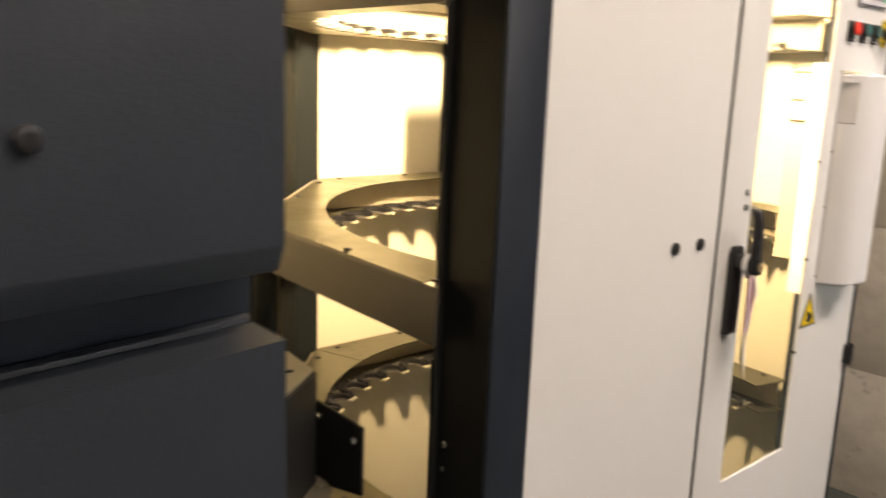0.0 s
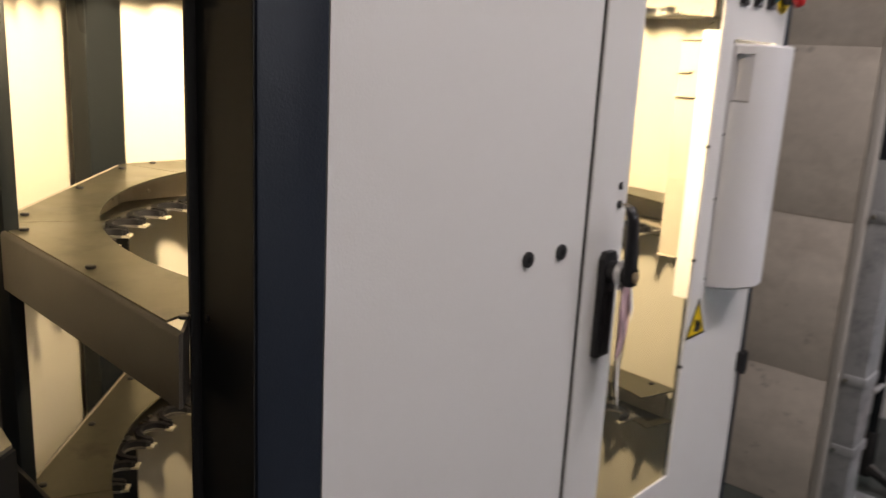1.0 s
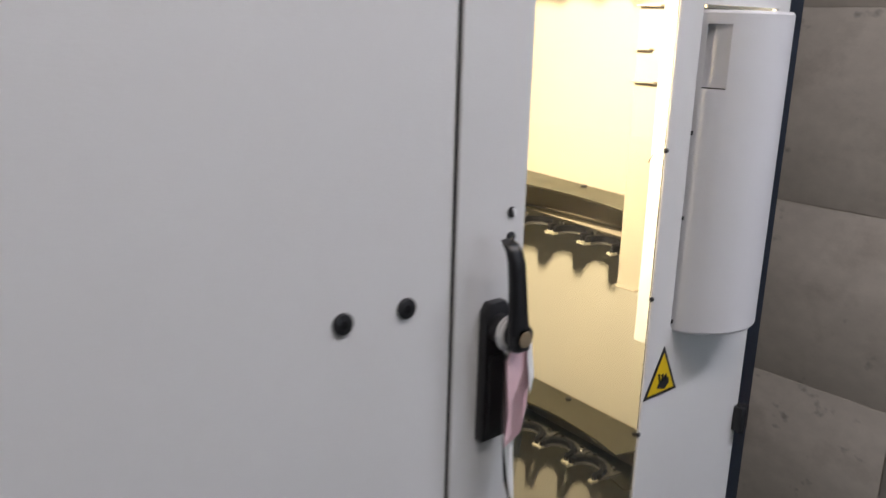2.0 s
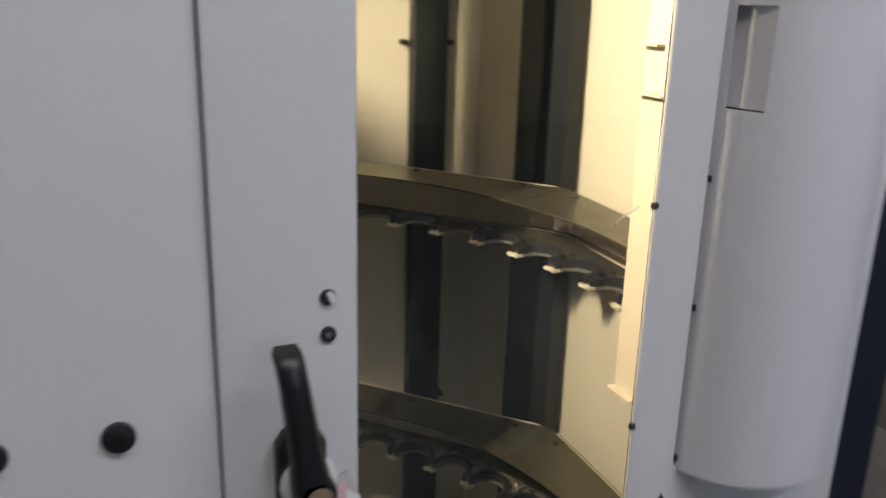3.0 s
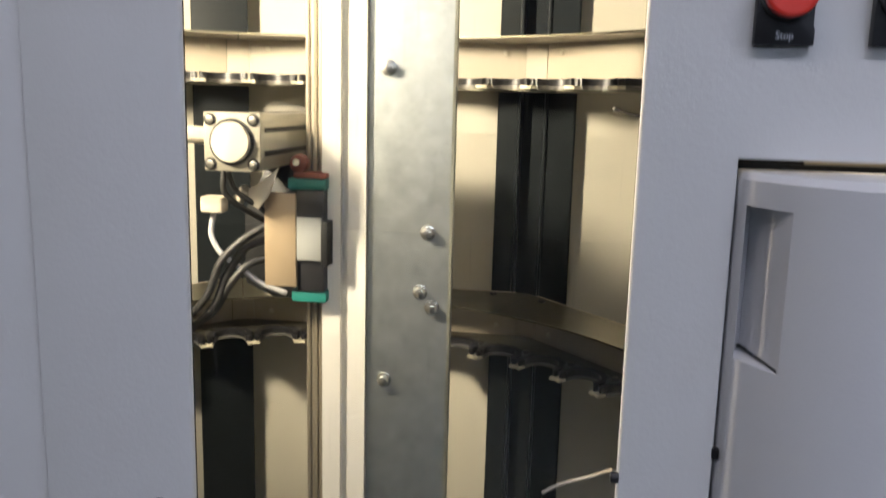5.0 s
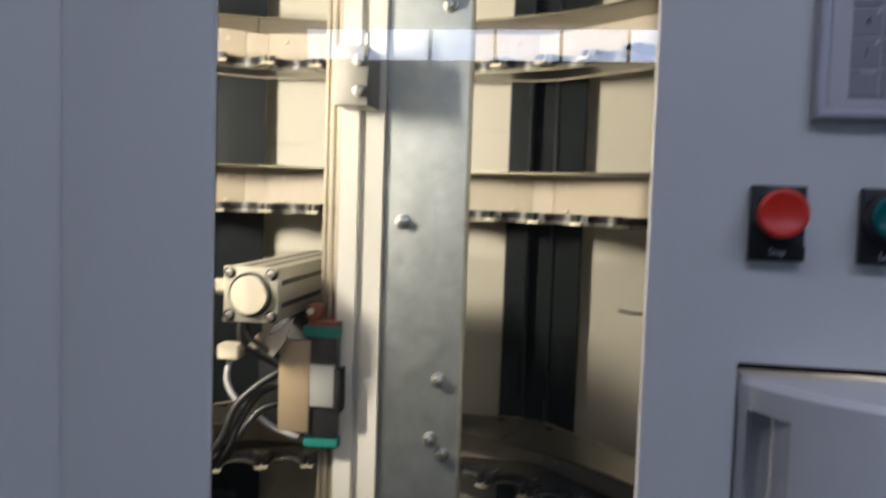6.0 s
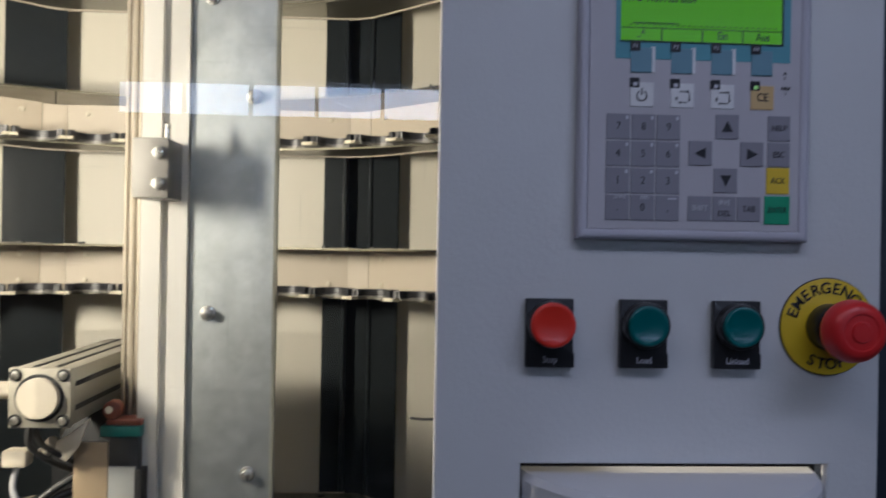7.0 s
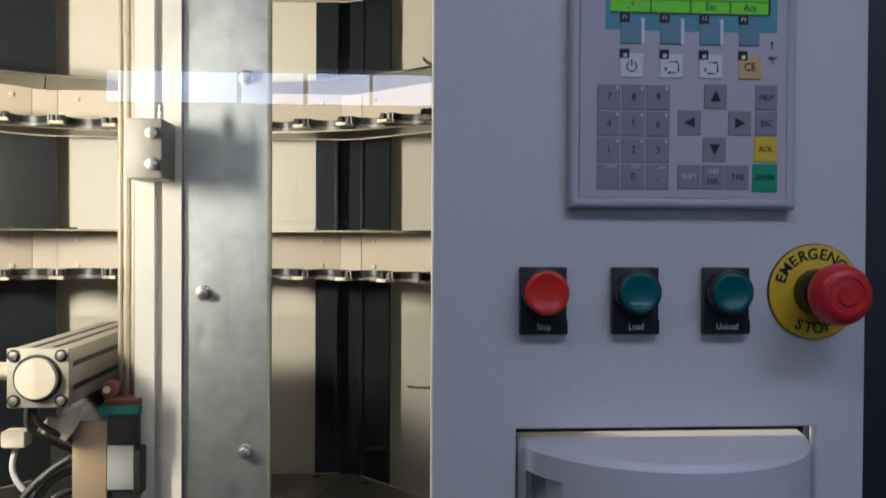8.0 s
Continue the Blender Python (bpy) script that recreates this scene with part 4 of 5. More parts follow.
# gripper cylinder
bm = box(-0.442, -0.386, 0.305, 0.56, 1.146, 1.201, 0.002)
part("cylinder", bm, "alucast", lift_t, "square aluminium pneumatic cylinder")
for gz in (1.162, 1.185):
    part("slot", box(-0.3862, -0.3855, 0.312, 0.555, gz - 0.0025, gz + 0.0025), "blackmatt", lift_t)
for gx2 in (-0.424, -0.404):
    part("slot", box(gx2 - 0.0025, gx2 + 0.0025, 0.312, 0.555, 1.2008, 1.2015), "blackmatt", lift_t)
part("end_cap", box(-0.443, -0.385, 0.298, 0.3045, 1.145, 1.202, 0.0015), "alucast", lift_t)
part("cap_recess", rod((-0.414, 0.2985, 1.1735), (-0.414, 0.2972, 1.1735), 0.0228, 32), "blackmatt", lift_t, "dark gap round the end disc")
part("cap_disc", rod((-0.414, 0.299, 1.1735), (-0.414, 0.291, 1.1735), 0.0195, 32, 0.002), "whitecast", lift_t, "round pale end disc")
for cx2 in (-0.436, -0.392):
    for cz2 in (1.152, 1.195):
        part("cap_screw", rod((cx2, 0.299, cz2), (cx2, 0.2955, cz2), 0.0042, 12, 0.0006), "chrome", lift_t)
        part("screw_hole", rod((cx2, 0.2985, cz2), (cx2, 0.2973, cz2), 0.0062, 14), "blackmatt", lift_t)
part("air_fitting", rod((-0.442, 0.312, 1.178), (-0.487, 0.305, 1.181), 0.0085, 16, 0.001), "whitecast", lift_t, "white air fitting")
part("cylinder_bracket", box(-0.386, -0.366, 0.45, 0.56, 1.12, 1.20, 0.002), "whitecast", lift_t, "pale cast bracket")
# unseen block and rod, added to cast the shadow on the back wall
part("gripper_head", box(-0.452, -0.335, 0.700, 0.740, 0.985, 1.176, 0.004), "blackmatt", lift_t, "unseen dark block added behind the cylinder to cast shade")
part("gripper_rod", rod((-0.414, 0.56, 1.172), (-0.414, 0.70, 1.172), 0.010, 16), "chrome", lift_t, "bright rod added to hold the shadow block")
# plate added out of sight behind the cables to darken the lower right
part("carriage_frame", prism([(-0.425, 0.985), (-0.460, 1.000), (-0.460, 1.085), (-0.430, 1.145), (-0.360, 1.145), (-0.360, 0.985)], 0.440, 0.470, "y", 0.003), "blackmatt", lift_t, "unseen black plate added to shade the lower right")
part("mount_arm", box(-0.42, -0.344, 0.54, 0.58, 1.13, 1.195, 0.002), "alucast", lift_t)
part("mount_rib", box(-0.352, -0.344, 0.43, 0.56, 1.12, 1.195, 0.001), "alucast", lift_t)
part("paper_flag", prism([(-0.413, 1.110), (-0.402, 1.104), (-0.391, 1.118), (-0.380, 1.147), (-0.398, 1.132), (-0.412, 1.124)], 0.333, 0.337, "y", 0.001), "whitecast", lift_t, "folded white flap")
part("connector", box(-0.464, -0.440, 0.33, 0.35, 1.098, 1.115, 0.003), "whitecast", lift_t, "cream plug")
part("connector", rod((-0.43, 0.345, 1.108), (-0.416, 0.338, 1.124), 0.006, 12, 0.001), "whitecast", lift_t, "cream plug")
CABLES = (
    ((-0.428, 0.32, 1.146), (-0.424, 0.325, 1.125), (-0.408, 0.335, 1.11), (-0.40, 0.36, 1.095)),
    ((-0.436, 0.33, 1.146), (-0.436, 0.33, 1.12), (-0.418, 0.345, 1.10), (-0.40, 0.365, 1.085)),
    ((-0.40, 0.36, 1.085), (-0.425, 0.345, 1.068), (-0.445, 0.335, 1.045), (-0.458, 0.33, 1.01), (-0.49, 0.33, 0.975), (-0.53, 0.35, 0.94)),
    ((-0.40, 0.365, 1.068), (-0.422, 0.352, 1.060), (-0.441, 0.34, 1.03), (-0.452, 0.335, 1.00), (-0.486, 0.34, 0.965), (-0.53, 0.36, 0.925)),
    ((-0.40, 0.365, 1.048), (-0.42, 0.35, 1.042), (-0.436, 0.34, 1.022), (-0.456, 0.34, 0.99), (-0.485, 0.345, 0.972), (-0.52, 0.36, 0.96)),
    ((-0.452, 0.34, 1.10), (-0.456, 0.34, 1.075), (-0.446, 0.34, 1.055), (-0.432, 0.35, 1.04), (-0.41, 0.36, 1.02), (-0.385, 0.37, 1.008)),
)
for k, c in enumerate(CABLES):
    pipe(c, 0.0042 if k in (2, 3, 4) else 0.003, "cable", "rubber" if k != 5 else "hose", lift_t, "black cable" if k != 5 else "grey cable", seg=8, steps=6)

# tube lamp behind the front panel
lamp = thing("tube_lamp", -0.70, 0.03, 1.31, "lit upright fluorescent tube lamp inside the cabinet", "lamp")
part("tube", rod((-0.70, 0.048, TUBE0), (-0.70, 0.048, TUBE1), 0.010, 16), "tube", lamp, "glowing tube")
part("back_plate", box(-0.725, -0.675, 0.0285, 0.034, TUBE0 - 0.05, TUBE1 + 0.05, 0.002), "white", lamp)
for zc in (TUBE0, TUBE1):
    part("tube_holder", box(-0.715, -0.685, 0.034, 0.060, zc - 0.012 if zc == TUBE0 else zc, zc if zc == TUBE0 else zc + 0.012), "white", lamp)

# ---- operator panel ----
op = thing("operator_panel", 0.1015, -0.004, 1.43, "grey operator panel with lit green display and membrane keys", "control panel")
OX0, OX1, OZ0, OZ1 = 0.0295, 0.1735, 1.3285, 1.5325
part("bezel", sheet([OX0, OX0 + 0.0065, OX1 - 0.0065, OX1], [OZ0, OZ0 + 0.0065, OZ1 - 0.0065, OZ1], [(1, 1)], -0.0085, -0.0005, 0.0028), "bezel", op, smooth=50)
part("membrane", box(OX0 + 0.0065, OX1 - 0.0065, -0.0072, -0.001, OZ0 + 0.0065, OZ1 - 0.0065), "opgrey", op)
YM = -0.0072


def flat(x0, x1, z0, z1, h=0.0004, y=YM):
    return box(x0, x1, y - h, y + 0.0002, z0, z1)


part("display_surround", flat(0.0515, 0.1605, 1.4385, 1.5200, 0.0002), "teal", op)
disp = part("display", flat(0.0545, 0.1555, 1.4495, 1.5120, 0.0005), "lcd", op, "glowing green liquid crystal display")
YL = YM - 0.0006
lettering("ATC- Not-Aus aktiv", 0.0565, YL, 1.4757, 0.0075, "ink", disp, align="LEFT", squeeze=0.72)
part("text_bar", box(0.062, 0.090, YL - 0.0001, YL + 0.0002, 1.4600, 1.4606), "ink", disp)
for k in range(26):
    part("text_bar", box(0.060 + 0.0036 * k, 0.0615 + 0.0036 * k, YL - 0.0001, YL + 0.0002, 1.4590, 1.4594), "ink", disp)
part("text_bar", box(0.0545, 0.1555, YL - 0.0001, YL + 0.0002, 1.4572, 1.4576), "ink", disp)
for k, word in enumerate(("..^", "", "Ein", "Aus")):
    x0 = 0.0545 + 0.02525 * k
    if k:
        part("field_rule", box(x0 - 0.0003, x0 + 0.0003, YL - 0.0001, YL + 0.0002, 1.4497, 1.4574), "ink", disp)
    if word:
        lettering(word, x0 + 0.0126, YL, 1.4536, 0.0068, "ink", disp, squeeze=0.8)
part("display_edge", box(0.1547, 0.1558, YL - 0.0002, YL + 0.0002, 1.4490, 1.512), "ink", disp)
part("display_edge", box(0.0545, 0.1558, YL - 0.0002, YL + 0.0002, 1.4490, 1.4496), "ink", disp)
YK = YM - 0.0006


def key(x, z, w, h, material, text="", size=0.006, ink="ink", squeeze=0.85, label=""):
    k = part("key", box(x - w / 2, x + w / 2, YM - 0.0006, YM + 0.0002, z - h / 2, z + h / 2, 0.0002, 1), material, op, label)
    if text:
        lettering(text, x, YK - 0.0001, z, size, ink, k, squeeze=squeeze)
    return k


for r, (z, names) in enumerate(((1.3972, "789"), (1.3808, "456"), (1.3644, "123"), (1.3480, ".0,"))):
    for c, ch in enumerate(names):
        k = key(0.0540 + 0.0155 * c, z, 0.0146, 0.0154, "keygrey", ch, 0.0066, squeeze=0.9)
        if r < 3:
            part("legend_bar", box(0.0540 + 0.0155 * c + 0.0045, 0.0540 + 0.0155 * c + 0.006, YK - 0.0002, YK + 0.0001, z + 0.0045, z + 0.0065), "lightink", k)
for (x, name) in ((0.0555, "HOME"), (0.0710, "END")):
    lettering(name, x, YK - 0.0001, 1.3540, 0.003, "lightink", op, squeeze=0.9)
part("legend_bar", box(0.0850, 0.0905, YK - 0.0002, YK + 0.0001, 1.3533, 1.3541), "lightink", op)
for (x, z, t) in ((0.1215, 1.3985, 0), (0.1050, 1.3820, 90), (0.1372, 1.3820, -90), (0.1210, 1.3656, 180)):
    k = key(x, z, 0.0146, 0.0150, "keygrey")
    a = radians(t)
    pts = [(x + 0.0042 * (u * math.cos(a) - w * math.sin(a)), z + 0.0042 * (u * math.sin(a) + w * math.cos(a))) for u, w in ((-0.8, -0.75), (0.8, -0.75), (0.0, 0.85))]
    part("arrow", prism(pts, YK - 0.0003, YK + 0.0001, "y"), "ink", k)
key(0.1540, 1.3982, 0.0140, 0.0154, "keygrey", "HELP", 0.0050)
key(0.1540, 1.3820, 0.0140, 0.0150, "keygrey", "ESC", 0.0052)
key(0.1537, 1.3660, 0.0144, 0.0160, "ackyel", "ACK", 0.0052, label="yellow key")
key(0.1535, 1.3480, 0.0160, 0.0174, "entgreen", "ENTER", 0.0050, squeeze=0.8, label="green key")
key(0.1050, 1.3483, 0.0146, 0.0150, "keygrey", "SHIFT", 0.0050, "lightink", 0.8)
k = key(0.1204, 1.3483, 0.0146, 0.0150, "keygrey")
lettering("INS", 0.1204, YK - 0.0001, 1.3518, 0.0048, "lightink", k)
lettering("DEL", 0.1204, YK - 0.0001, 1.3453, 0.0048, "ink", k)
key(0.1358, 1.3483, 0.0146, 0.0150, "keygrey", "TAB", 0.0052)
for c in range(4):
    x = 0.0680 + 0.0250 * c
    k = key(x - 0.0004, 1.4378, 0.0132, 0.0152, "keyblue", label="blue soft key")
    if c < 3:
        part("paper_strip", box(x + 0.0052, x + 0.0080, YM - 0.0005, YM + 0.0001, 1.4302, 1.4460), "white", op)
    part("key_tag", box(x - 0.0074, x - 0.0014, YK - 0.0003, YM, 1.4432, 1.4490), "ink", op)
    lettering("F%d" % (c + 1), x - 0.0044, YK - 0.0005, 1.4461, 0.0034, "lightink", op)
    k = key(x + 0.0001, 1.4168, 0.0144, 0.0146, "white" if c < 3 else "tan", "CE" if c == 3 else "", 0.0072, label="white paper key" if c < 3 else "tan key")
    part("key_tag", box(x - 0.0074, x - 0.0016, YK - 0.0003, YM, 1.4212, 1.4268), "ink", op)
    part("status_light", box(x - 0.0054, x - 0.0030, YK - 0.0005, YK - 0.0001, 1.4218, 1.4240), "led" if c == 3 else "lightink", op, "green status light" if c == 3 else "")
    if c == 0:
        n = 18
        ring_pts = [(x + 0.0034 * math.cos(radians(120 + 300 * i / n)), 1.4160 + 0.0034 * math.sin(radians(120 + 300 * i / n))) for i in range(n + 1)]
        ring_pts += [(x + 0.0027 * math.cos(radians(420 - 300 * i / n)), 1.4160 + 0.0027 * math.sin(radians(420 - 300 * i / n))) for i in range(n + 1)]
        part("symbol", prism(ring_pts, YK - 0.0003, YK, "y"), "ink", k)
        part("symbol", box(x - 0.0004, x + 0.0004, YK - 0.0003, YK, 1.4165, 1.4206), "ink", k)
    elif c < 3:
        for (a0, a1, b0, b1) in ((-0.0016, 0.0040, 0.0030, 0.0035), (0.0042, 0.0047, -0.0022, 0.0026), (-0.0022, 0.0034, -0.0037, -0.0032), (-0.0038, -0.0033, -0.0026, -0.0010)):
            part("symbol", box(x + a0, x + a1, YK - 0.0003, YK, 1.4160 + b0, 1.4160 + b1), "ink", k)
        for (ax, az, t) in ((0.0034, 0.00325, -90), (0.00445, -0.0018, 180), (-0.0014, -0.00345, 90), (-0.00355, -0.0008, 0)):
            a = radians(t)
            part("symbol", prism([(x + ax + 0.0011 * (u * math.cos(a) - w * math.sin(a)), 1.4160 + az + 0.0011 * (u * math.sin(a) + w * math.cos(a))) for u, w in ((-0.8, -0.5), (0.8, -0.5), (0, 1))], YK - 0.0003, YK, "y"), "ink", k)
part("symbol", prism([(0.1563, 1.4313), (0.1583, 1.4313), (0.1573, 1.4333)], YM - 0.0004, YM, "y"), "ink", op)
part("symbol", box(0.15725, 0.15755, YM - 0.0004, YM, 1.4285, 1.4303), "ink", op)
lettering("HELP", 0.1578, YM - 0.0003, 1.4228, 0.0026, "ink", op)
part("symbol", box(0.15765, 0.15795, YM - 0.0004, YM, 1.4188, 1.4206), "ink", op)

# ---- push buttons ----
for bx, word, cap in ((0.0, "Stop", "red"), (0.0580, "Load", "green"), (0.1162, "Unload", "green")):
    b = thing("push_button", bx + 0.015, -0.002, 1.271, ("red" if cap == "red" else "dark green") + " push button on a black plate lettered " + word, "push button", "push buttons under the display")
    part("plate", prism([(bx, 1.2500), (bx + 0.0298, 1.2500), (bx + 0.0298, 1.2585), (bx + 0.0290, 1.2600), (bx + 0.0290, 1.2918), (bx, 1.2918)], -0.0060, 0.0, "y", 0.0006), "black", b)
    c = (bx + 0.0147, 1.2765)
    part("collar", rod((c[0], -0.005, c[1]), (c[0], -0.0135, c[1]), 0.0142, 40, 0.0015), "black", b)
    r = 0.0134 if cap == "red" else 0.0122
    own = bmesh.new()
    prof2 = [(0.0, -0.0170), (r * 0.55, -0.0168), (r * 0.80, -0.0178), (r * 0.93, -0.0180), (r, -0.0172), (r, -0.012)] if cap == "red" else [(0.0, -0.0150), (r * 0.75, -0.0150), (r * 0.92, -0.0158), (r, -0.0152), (r, -0.012)]
    seg = 40
    rings = [[own.verts.new((c[0] + q * math.cos(2 * math.pi * s / seg), yy, c[1] + q * math.sin(2 * math.pi * s / seg))) for s in range(seg)] for q, yy in prof2[1:]]
    mid = own.verts.new((c[0], prof2[0][1], c[1]))
    for s in range(seg):
        own.faces.new((mid, rings[0][s], rings[0][(s + 1) % seg]))
        for u, w in zip(rings, rings[1:]):
            own.faces.new((u[s], u[(s + 1) % seg], w[(s + 1) % seg], w[s]))
    part("cap", own, cap, b, smooth=60)
    lettering(word, bx + 0.0148, -0.0063, 1.2548, 0.0058, "lightink", b, squeeze=0.85)

# ---- emergency stop ----
es = thing("emergency_stop", 0.1860, -0.001, 1.2775, "red mushroom emergency stop button on a round yellow lettered plate", "emergency stop")
EX, EZ = 0.1900, 1.2765
part("disc", rod((EX, 0.0, EZ), (EX, -0.0022, EZ), 0.0300, 64, 0.0005), "yellow", es, "round yellow plate")
part("disc_edge", rod((EX, -0.0002, EZ), (EX, -0.0010, EZ), 0.0306, 64), "ink", es)
part("collar", rod((EX, -0.002, EZ), (EX, -0.016, EZ), 0.0145, 40, 0.001), "black", es)
part("stem", rod((EX, -0.014, EZ), (EX, -0.026, EZ), 0.0125, 32), "black", es)
own = bmesh.new()
prof3 = [(0.0000, -0.0405), (0.0056, -0.0405), (0.0062, -0.0395), (0.0103, -0.0393), (0.0109, -0.0401), (0.0132, -0.0399), (0.0160, -0.0380), (0.0179, -0.0345), (0.0188, -0.0300), (0.0184, -0.0270), (0.0169, -0.0260), (0.0122, -0.0255)]
seg = 56
rings = [[own.verts.new((EX + q * math.cos(2 * math.pi * s / seg), yy, EZ + q * math.sin(2 * math.pi * s / seg))) for s in range(seg)] for q, yy in prof3[1:]]
mid = own.verts.new((EX, prof3[0][1], EZ))
for s in range(seg):
    own.faces.new((mid, rings[0][s], rings[0][(s + 1) % seg]))
    for u, w in zip(rings, rings[1:]):
        own.faces.new((u[s], u[(s + 1) % seg], w[(s + 1) % seg], w[s]))
own.faces.new(rings[-1][::-1])
part("mushroom", own, "redstop", es, "red mushroom head", smooth=50)
for i, ch in enumerate("EMERGENCY"):
    a = radians(160 - 16.3 * i)
    lettering(ch, EX + 0.0238 * math.cos(a), -0.0025, EZ + 0.0238 * math.sin(a), 0.0098, "ink", es, turn=a - math.pi / 2, bold=0.0001)
for i, ch in enumerate("STOP"):
    a = radians(243 + 16.0 * i)
    lettering(ch, EX + 0.0234 * math.cos(a), -0.0025, EZ + 0.0234 * math.sin(a), 0.0098, "ink", es, turn=a + math.pi / 2, bold=0.0001)

# ---- tag hanging from the door handle ----
tag = thing("hanging_tag", -0.366, -0.032, 0.78, "pink card tag in a clear sleeve tied to the door handle", "tag")
pipe([(-0.368 + 0.020 * math.cos(a), -0.031, 0.822 + 0.020 * math.sin(a)) for a in [2 * math.pi * k / 10 for k in range(11)]], 0.0016, "tie", "white", tag, "white cable tie", seg=8, steps=4)
part("tie_head", box(-0.372, -0.364, -0.036, -0.027, 0.796, 0.803, 0.001), "white", tag)
TU = Vector((math.cos(radians(17)), math.sin(radians(17))))


def hung(pts, d, th):
    """A thin upright leaf hanging across the tie, in its own width and height."""
    bm = bmesh.new()
    nn2 = Vector((-TU.y, TU.x))
    sides = []
    for o in (d, d + th):
        sides.append([bm.verts.new((-0.386 + TU.x * s + nn2.x * (o + 0.004 * math.sin(h * 40)), -0.046 + TU.y * s + nn2.y * (o + 0.004 * math.sin(h * 40)), h)) for s, h in pts])
    bm.faces.new(sides[0])
    bm.faces.new(sides[1][::-1])
    for k in range(len(pts)):
        bm.faces.new((sides[0][k], sides[1][k], sides[1][(k + 1) % len(pts)], sides[0][(k + 1) % len(pts)]))
    return bm


part("card", hung([(0.004, 0.795), (0.018, 0.806), (0.050, 0.815), (0.055, 0.80), (0.054, 0.76), (0.051, 0.72), (0.048, 0.690), (0.030, 0.687), (0.010, 0.685), (0.006, 0.73)], 0.0, 0.0012), "pink", tag, "pink card", smooth=20)
part("sleeve", hung([(0.000, 0.80), (0.018, 0.812), (0.052, 0.822), (0.060, 0.80), (0.058, 0.73), (0.052, 0.66), (0.036, 0.63), (0.024, 0.60), (0.014, 0.64), (0.004, 0.70)], 0.0016, 0.0006), "glass", tag, "clear plastic sleeve", smooth=20)
part("sleeve_fold", hung([(0.048, 0.81), (0.060, 0.80), (0.059, 0.76), (0.050, 0.74), (0.046, 0.78)], -0.0030, 0.0006), "white", tag, "pale folded sleeve edge", smooth=20)
part("sleeve_fold", hung([(0.016, 0.69), (0.026, 0.68), (0.028, 0.63), (0.023, 0.60), (0.018, 0.64)], -0.0030, 0.0006), "white", tag, "pale folded sleeve edge", smooth=20)

# loose ties by the window edge
for (z0, pts) in ((0.995, ((-0.056, 0.022, 0.995), (-0.070, 0.012, 0.994), (-0.085, 0.004, 0.992), (-0.098, -0.004, 0.988))),):
    st = thing("loose_tie", -0.056, 0.02, z0, "pale loose cable tie end at the window edge", "cable tie")
    pipe(pts, 0.0009, "strip", "lining", st, seg=6, steps=5)

# dark hair-thin wire ends at the window edge
for (wx, wz, dx, dz) in ((-0.0548, 1.2115, -0.014, 0.004), (-0.0548, 1.4215, -0.005, 0.001)):
    we2 = thing("wire_end", wx, 0.02, wz, "thin dark wire end poking out at the window edge", "wire")
    pipe(((wx + 0.002, 0.0275, wz), (wx + dx * 0.5, 0.020, wz + dz * 0.4), (wx + dx, 0.012, wz + dz)), 0.0009, "strand", "rubber", we2, seg=6, steps=4)

# ---- by the pillar ----
du = thing("cable_trunking", 1.39, 0.05, GZ, "dull galvanised cable trunking with clamps on the pillar", "trunking")
part("channel", box(1.345, 1.47, 0.012, 0.0875, GZ + 0.02, 0.888, 0.003), "galvdull", du)
for zc in (-0.09, 0.16, 0.71):
    part("clamp", box(1.341, 1.475, 0.006, 0.080, zc - 0.018, zc + 0.018, 0.002), "galvdull", du)
    part("clamp_bolt", rod((1.341, 0.070, zc), (1.330, 0.070, zc), 0.008, 10), "chrome", du)
part("foot_plate", box(1.36, 1.60, -0.05, 0.098, GZ, GZ + 0.02, 0.002), "galvdull", du)
bx = thing("junction_box", 1.42, 0.02, 0.89, "black enclosure fixed above the trunking", "enclosure")
part("body", box(1.350, 1.60, -0.07, 0.0985, 0.890, 1.205, 0.006), "navy", bx)
part("lid", box(1.356, 1.594, -0.082, -0.069, 0.896, 1.199, 0.004), "navy", bx)
st = thing("pipe_stand", 1.80, 0.07, GZ, "grey steel pipe stand with a black rubber foot", "stand")
part("pipe", rod((1.80, 0.065, GZ + 0.10), (1.83, 0.075, 1.3), 0.017, 20), "post", st)
part("rubber_foot", rod((1.80, 0.065, GZ), (1.804, 0.066, GZ + 0.18), 0.025, 20, 0.004), "rubber", st)
part("cross_pipe", rod((1.70, 0.06, 0.02), (2.3, 0.06, 0.03), 0.009, 14), "hose", st)
part("clamp_block", box(1.785, 1.86, 0.035, 0.10, 0.42, 0.49, 0.004), "alucast", st)
ho = thing("hose", 1.9, 0.0, GZ, "grey flexible hose looped over the floor", "hose")
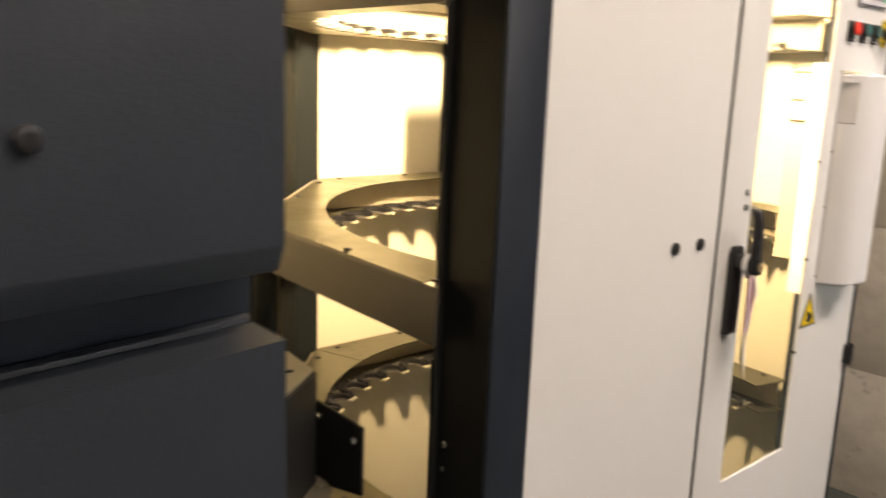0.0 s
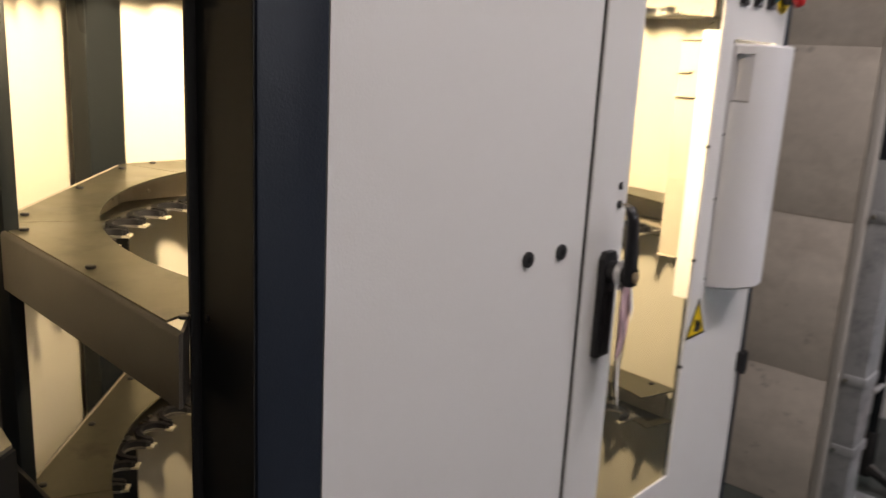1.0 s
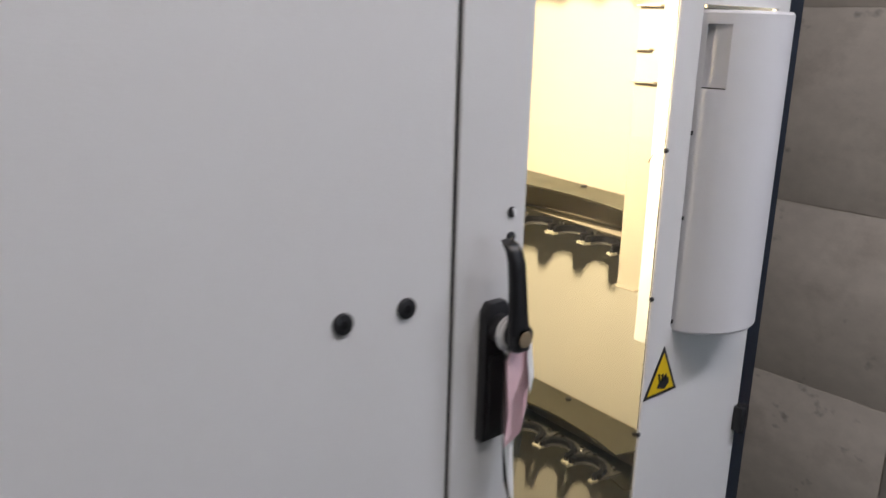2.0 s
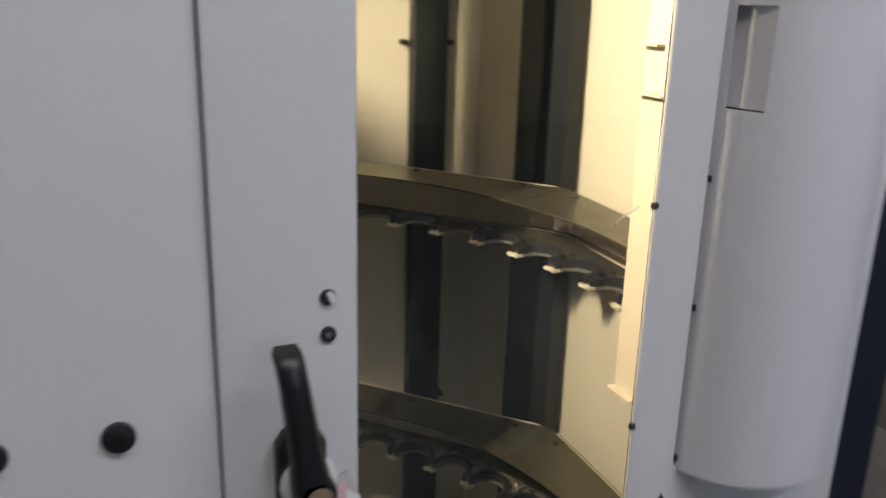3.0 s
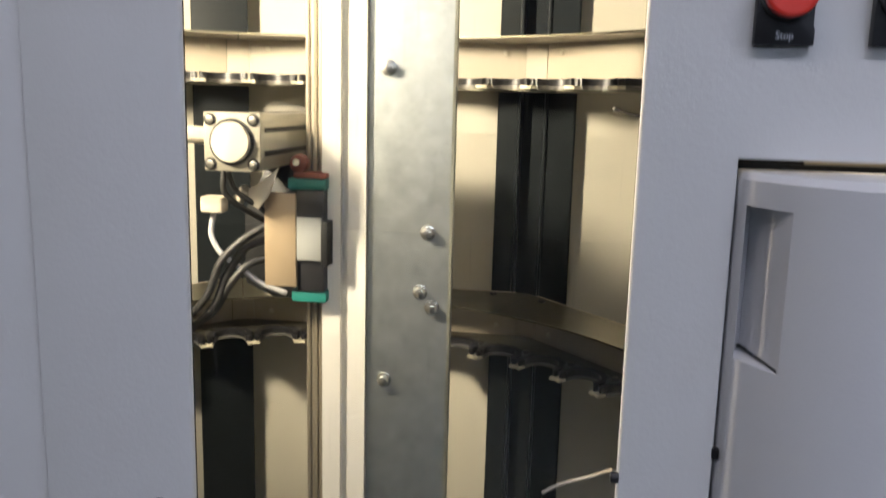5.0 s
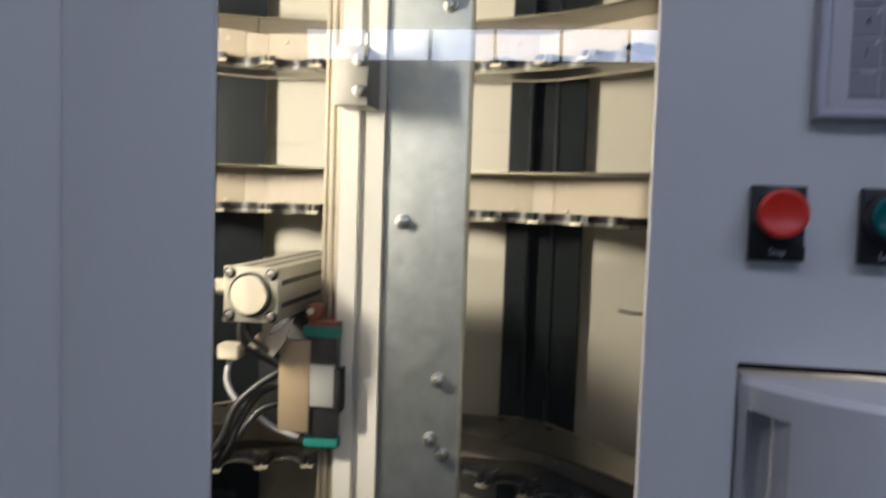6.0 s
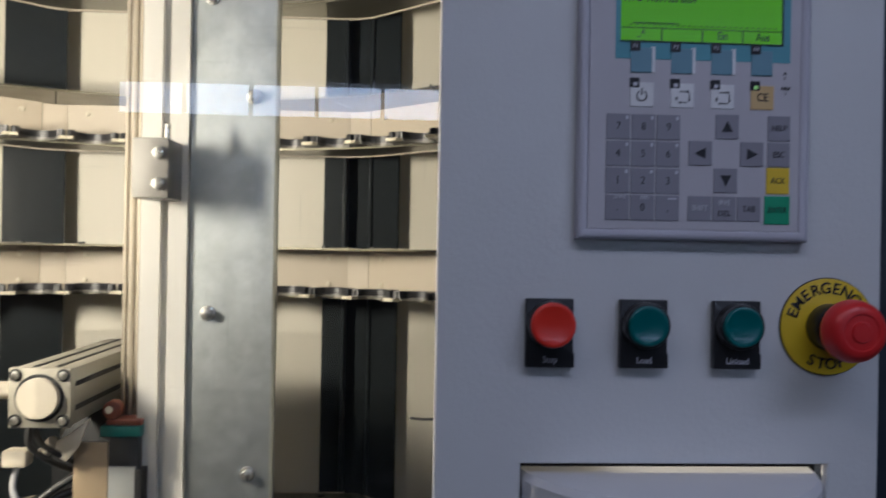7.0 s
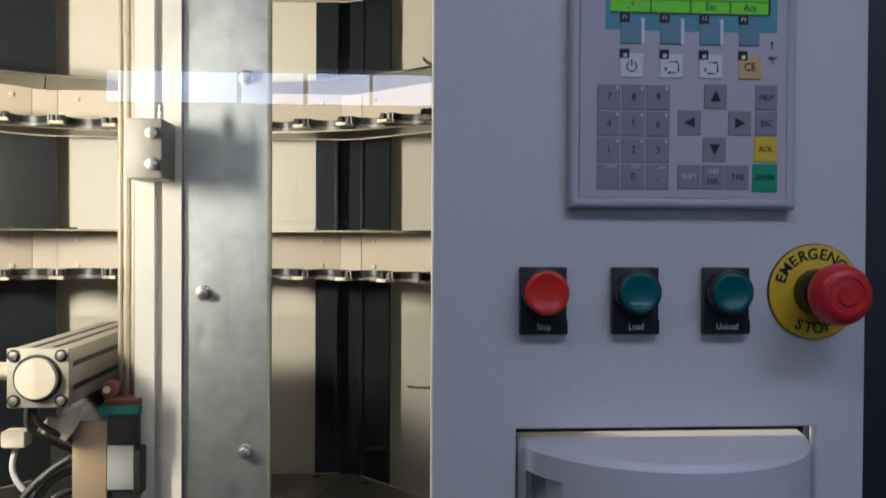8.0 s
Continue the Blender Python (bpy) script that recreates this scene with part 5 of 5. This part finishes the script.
pipe([(2.2, 0.05, 0.42), (1.98, 0.03, 0.30), (1.90, 0.01, 0.05), (1.93, 0.0, -0.18), (2.05, 0.0, GZ + 0.03), (2.4, 0.01, GZ + 0.02)], 0.013, "tube", "hose", ho, seg=12)
cb = thing("floor_cable", 1.85, -0.02, GZ, "black cable hanging to the floor", "cable")
pipe([(2.1, 0.0, 0.18), (1.90, -0.01, -0.02), (1.82, -0.03, -0.24), (1.86, -0.04, GZ + 0.008), (2.2, -0.05, GZ + 0.008)], 0.006, "wire", "rubber", cb, seg=8)
pd = thing("foot_pedal", 1.66, -0.05, GZ, "black foot pedal with a bright worn lever", "pedal")
part("base", box(1.58, 1.76, -0.16, -0.08, GZ, GZ + 0.025, 0.004), "blackmatt", pd)
part("lever", rod((1.68, 0.03, GZ + 0.085), (1.655, -0.13, GZ + 0.03), 0.020, 16, 0.004), "rubber", pd)
part("lever_edge", rod((1.668, 0.02, GZ + 0.105), (1.643, -0.12, GZ + 0.05), 0.005, 10), "chrome", pd)
ob_ = thing("orange_case", 1.95, -0.16, GZ, "orange painted equipment case on the floor", "case")
part("case_body", box(1.80, 2.12, -0.22, -0.085, GZ, GZ + 0.16, 0.008), "orange", ob_)
part("case_lid", box(1.797, 2.123, -0.223, -0.082, GZ + 0.162, GZ + 0.185, 0.006), "orange", ob_)
# unseen housings added for the two hanging fill lights
lu = thing("hall_luminaire", -0.95, -1.15, 2.83, "made-up hanging luminaire over the aisle, out of view", "lamp")
part("housing", box(-1.70, -0.20, -1.27, -1.03, 2.83, 2.91, 0.01), "white", lu)
for sx in (-1.5, -0.4):
    part("hanger", rod((sx, -1.15, 2.91), (sx, -1.15, 5.8), 0.006, 8), "chrome", lu)
lu2 = thing("hall_luminaire", 0.75, -1.25, 2.66, "made-up narrow hanging luminaire before the pillar, out of view", "lamp")
part("housing", box(0.0, 1.50, -1.34, -1.16, 2.66, 2.73, 0.01), "white", lu2)
for sx in (0.2, 1.3):
    part("hanger", rod((sx, -1.25, 2.73), (sx, -1.25, 5.8), 0.006, 8), "chrome", lu2)
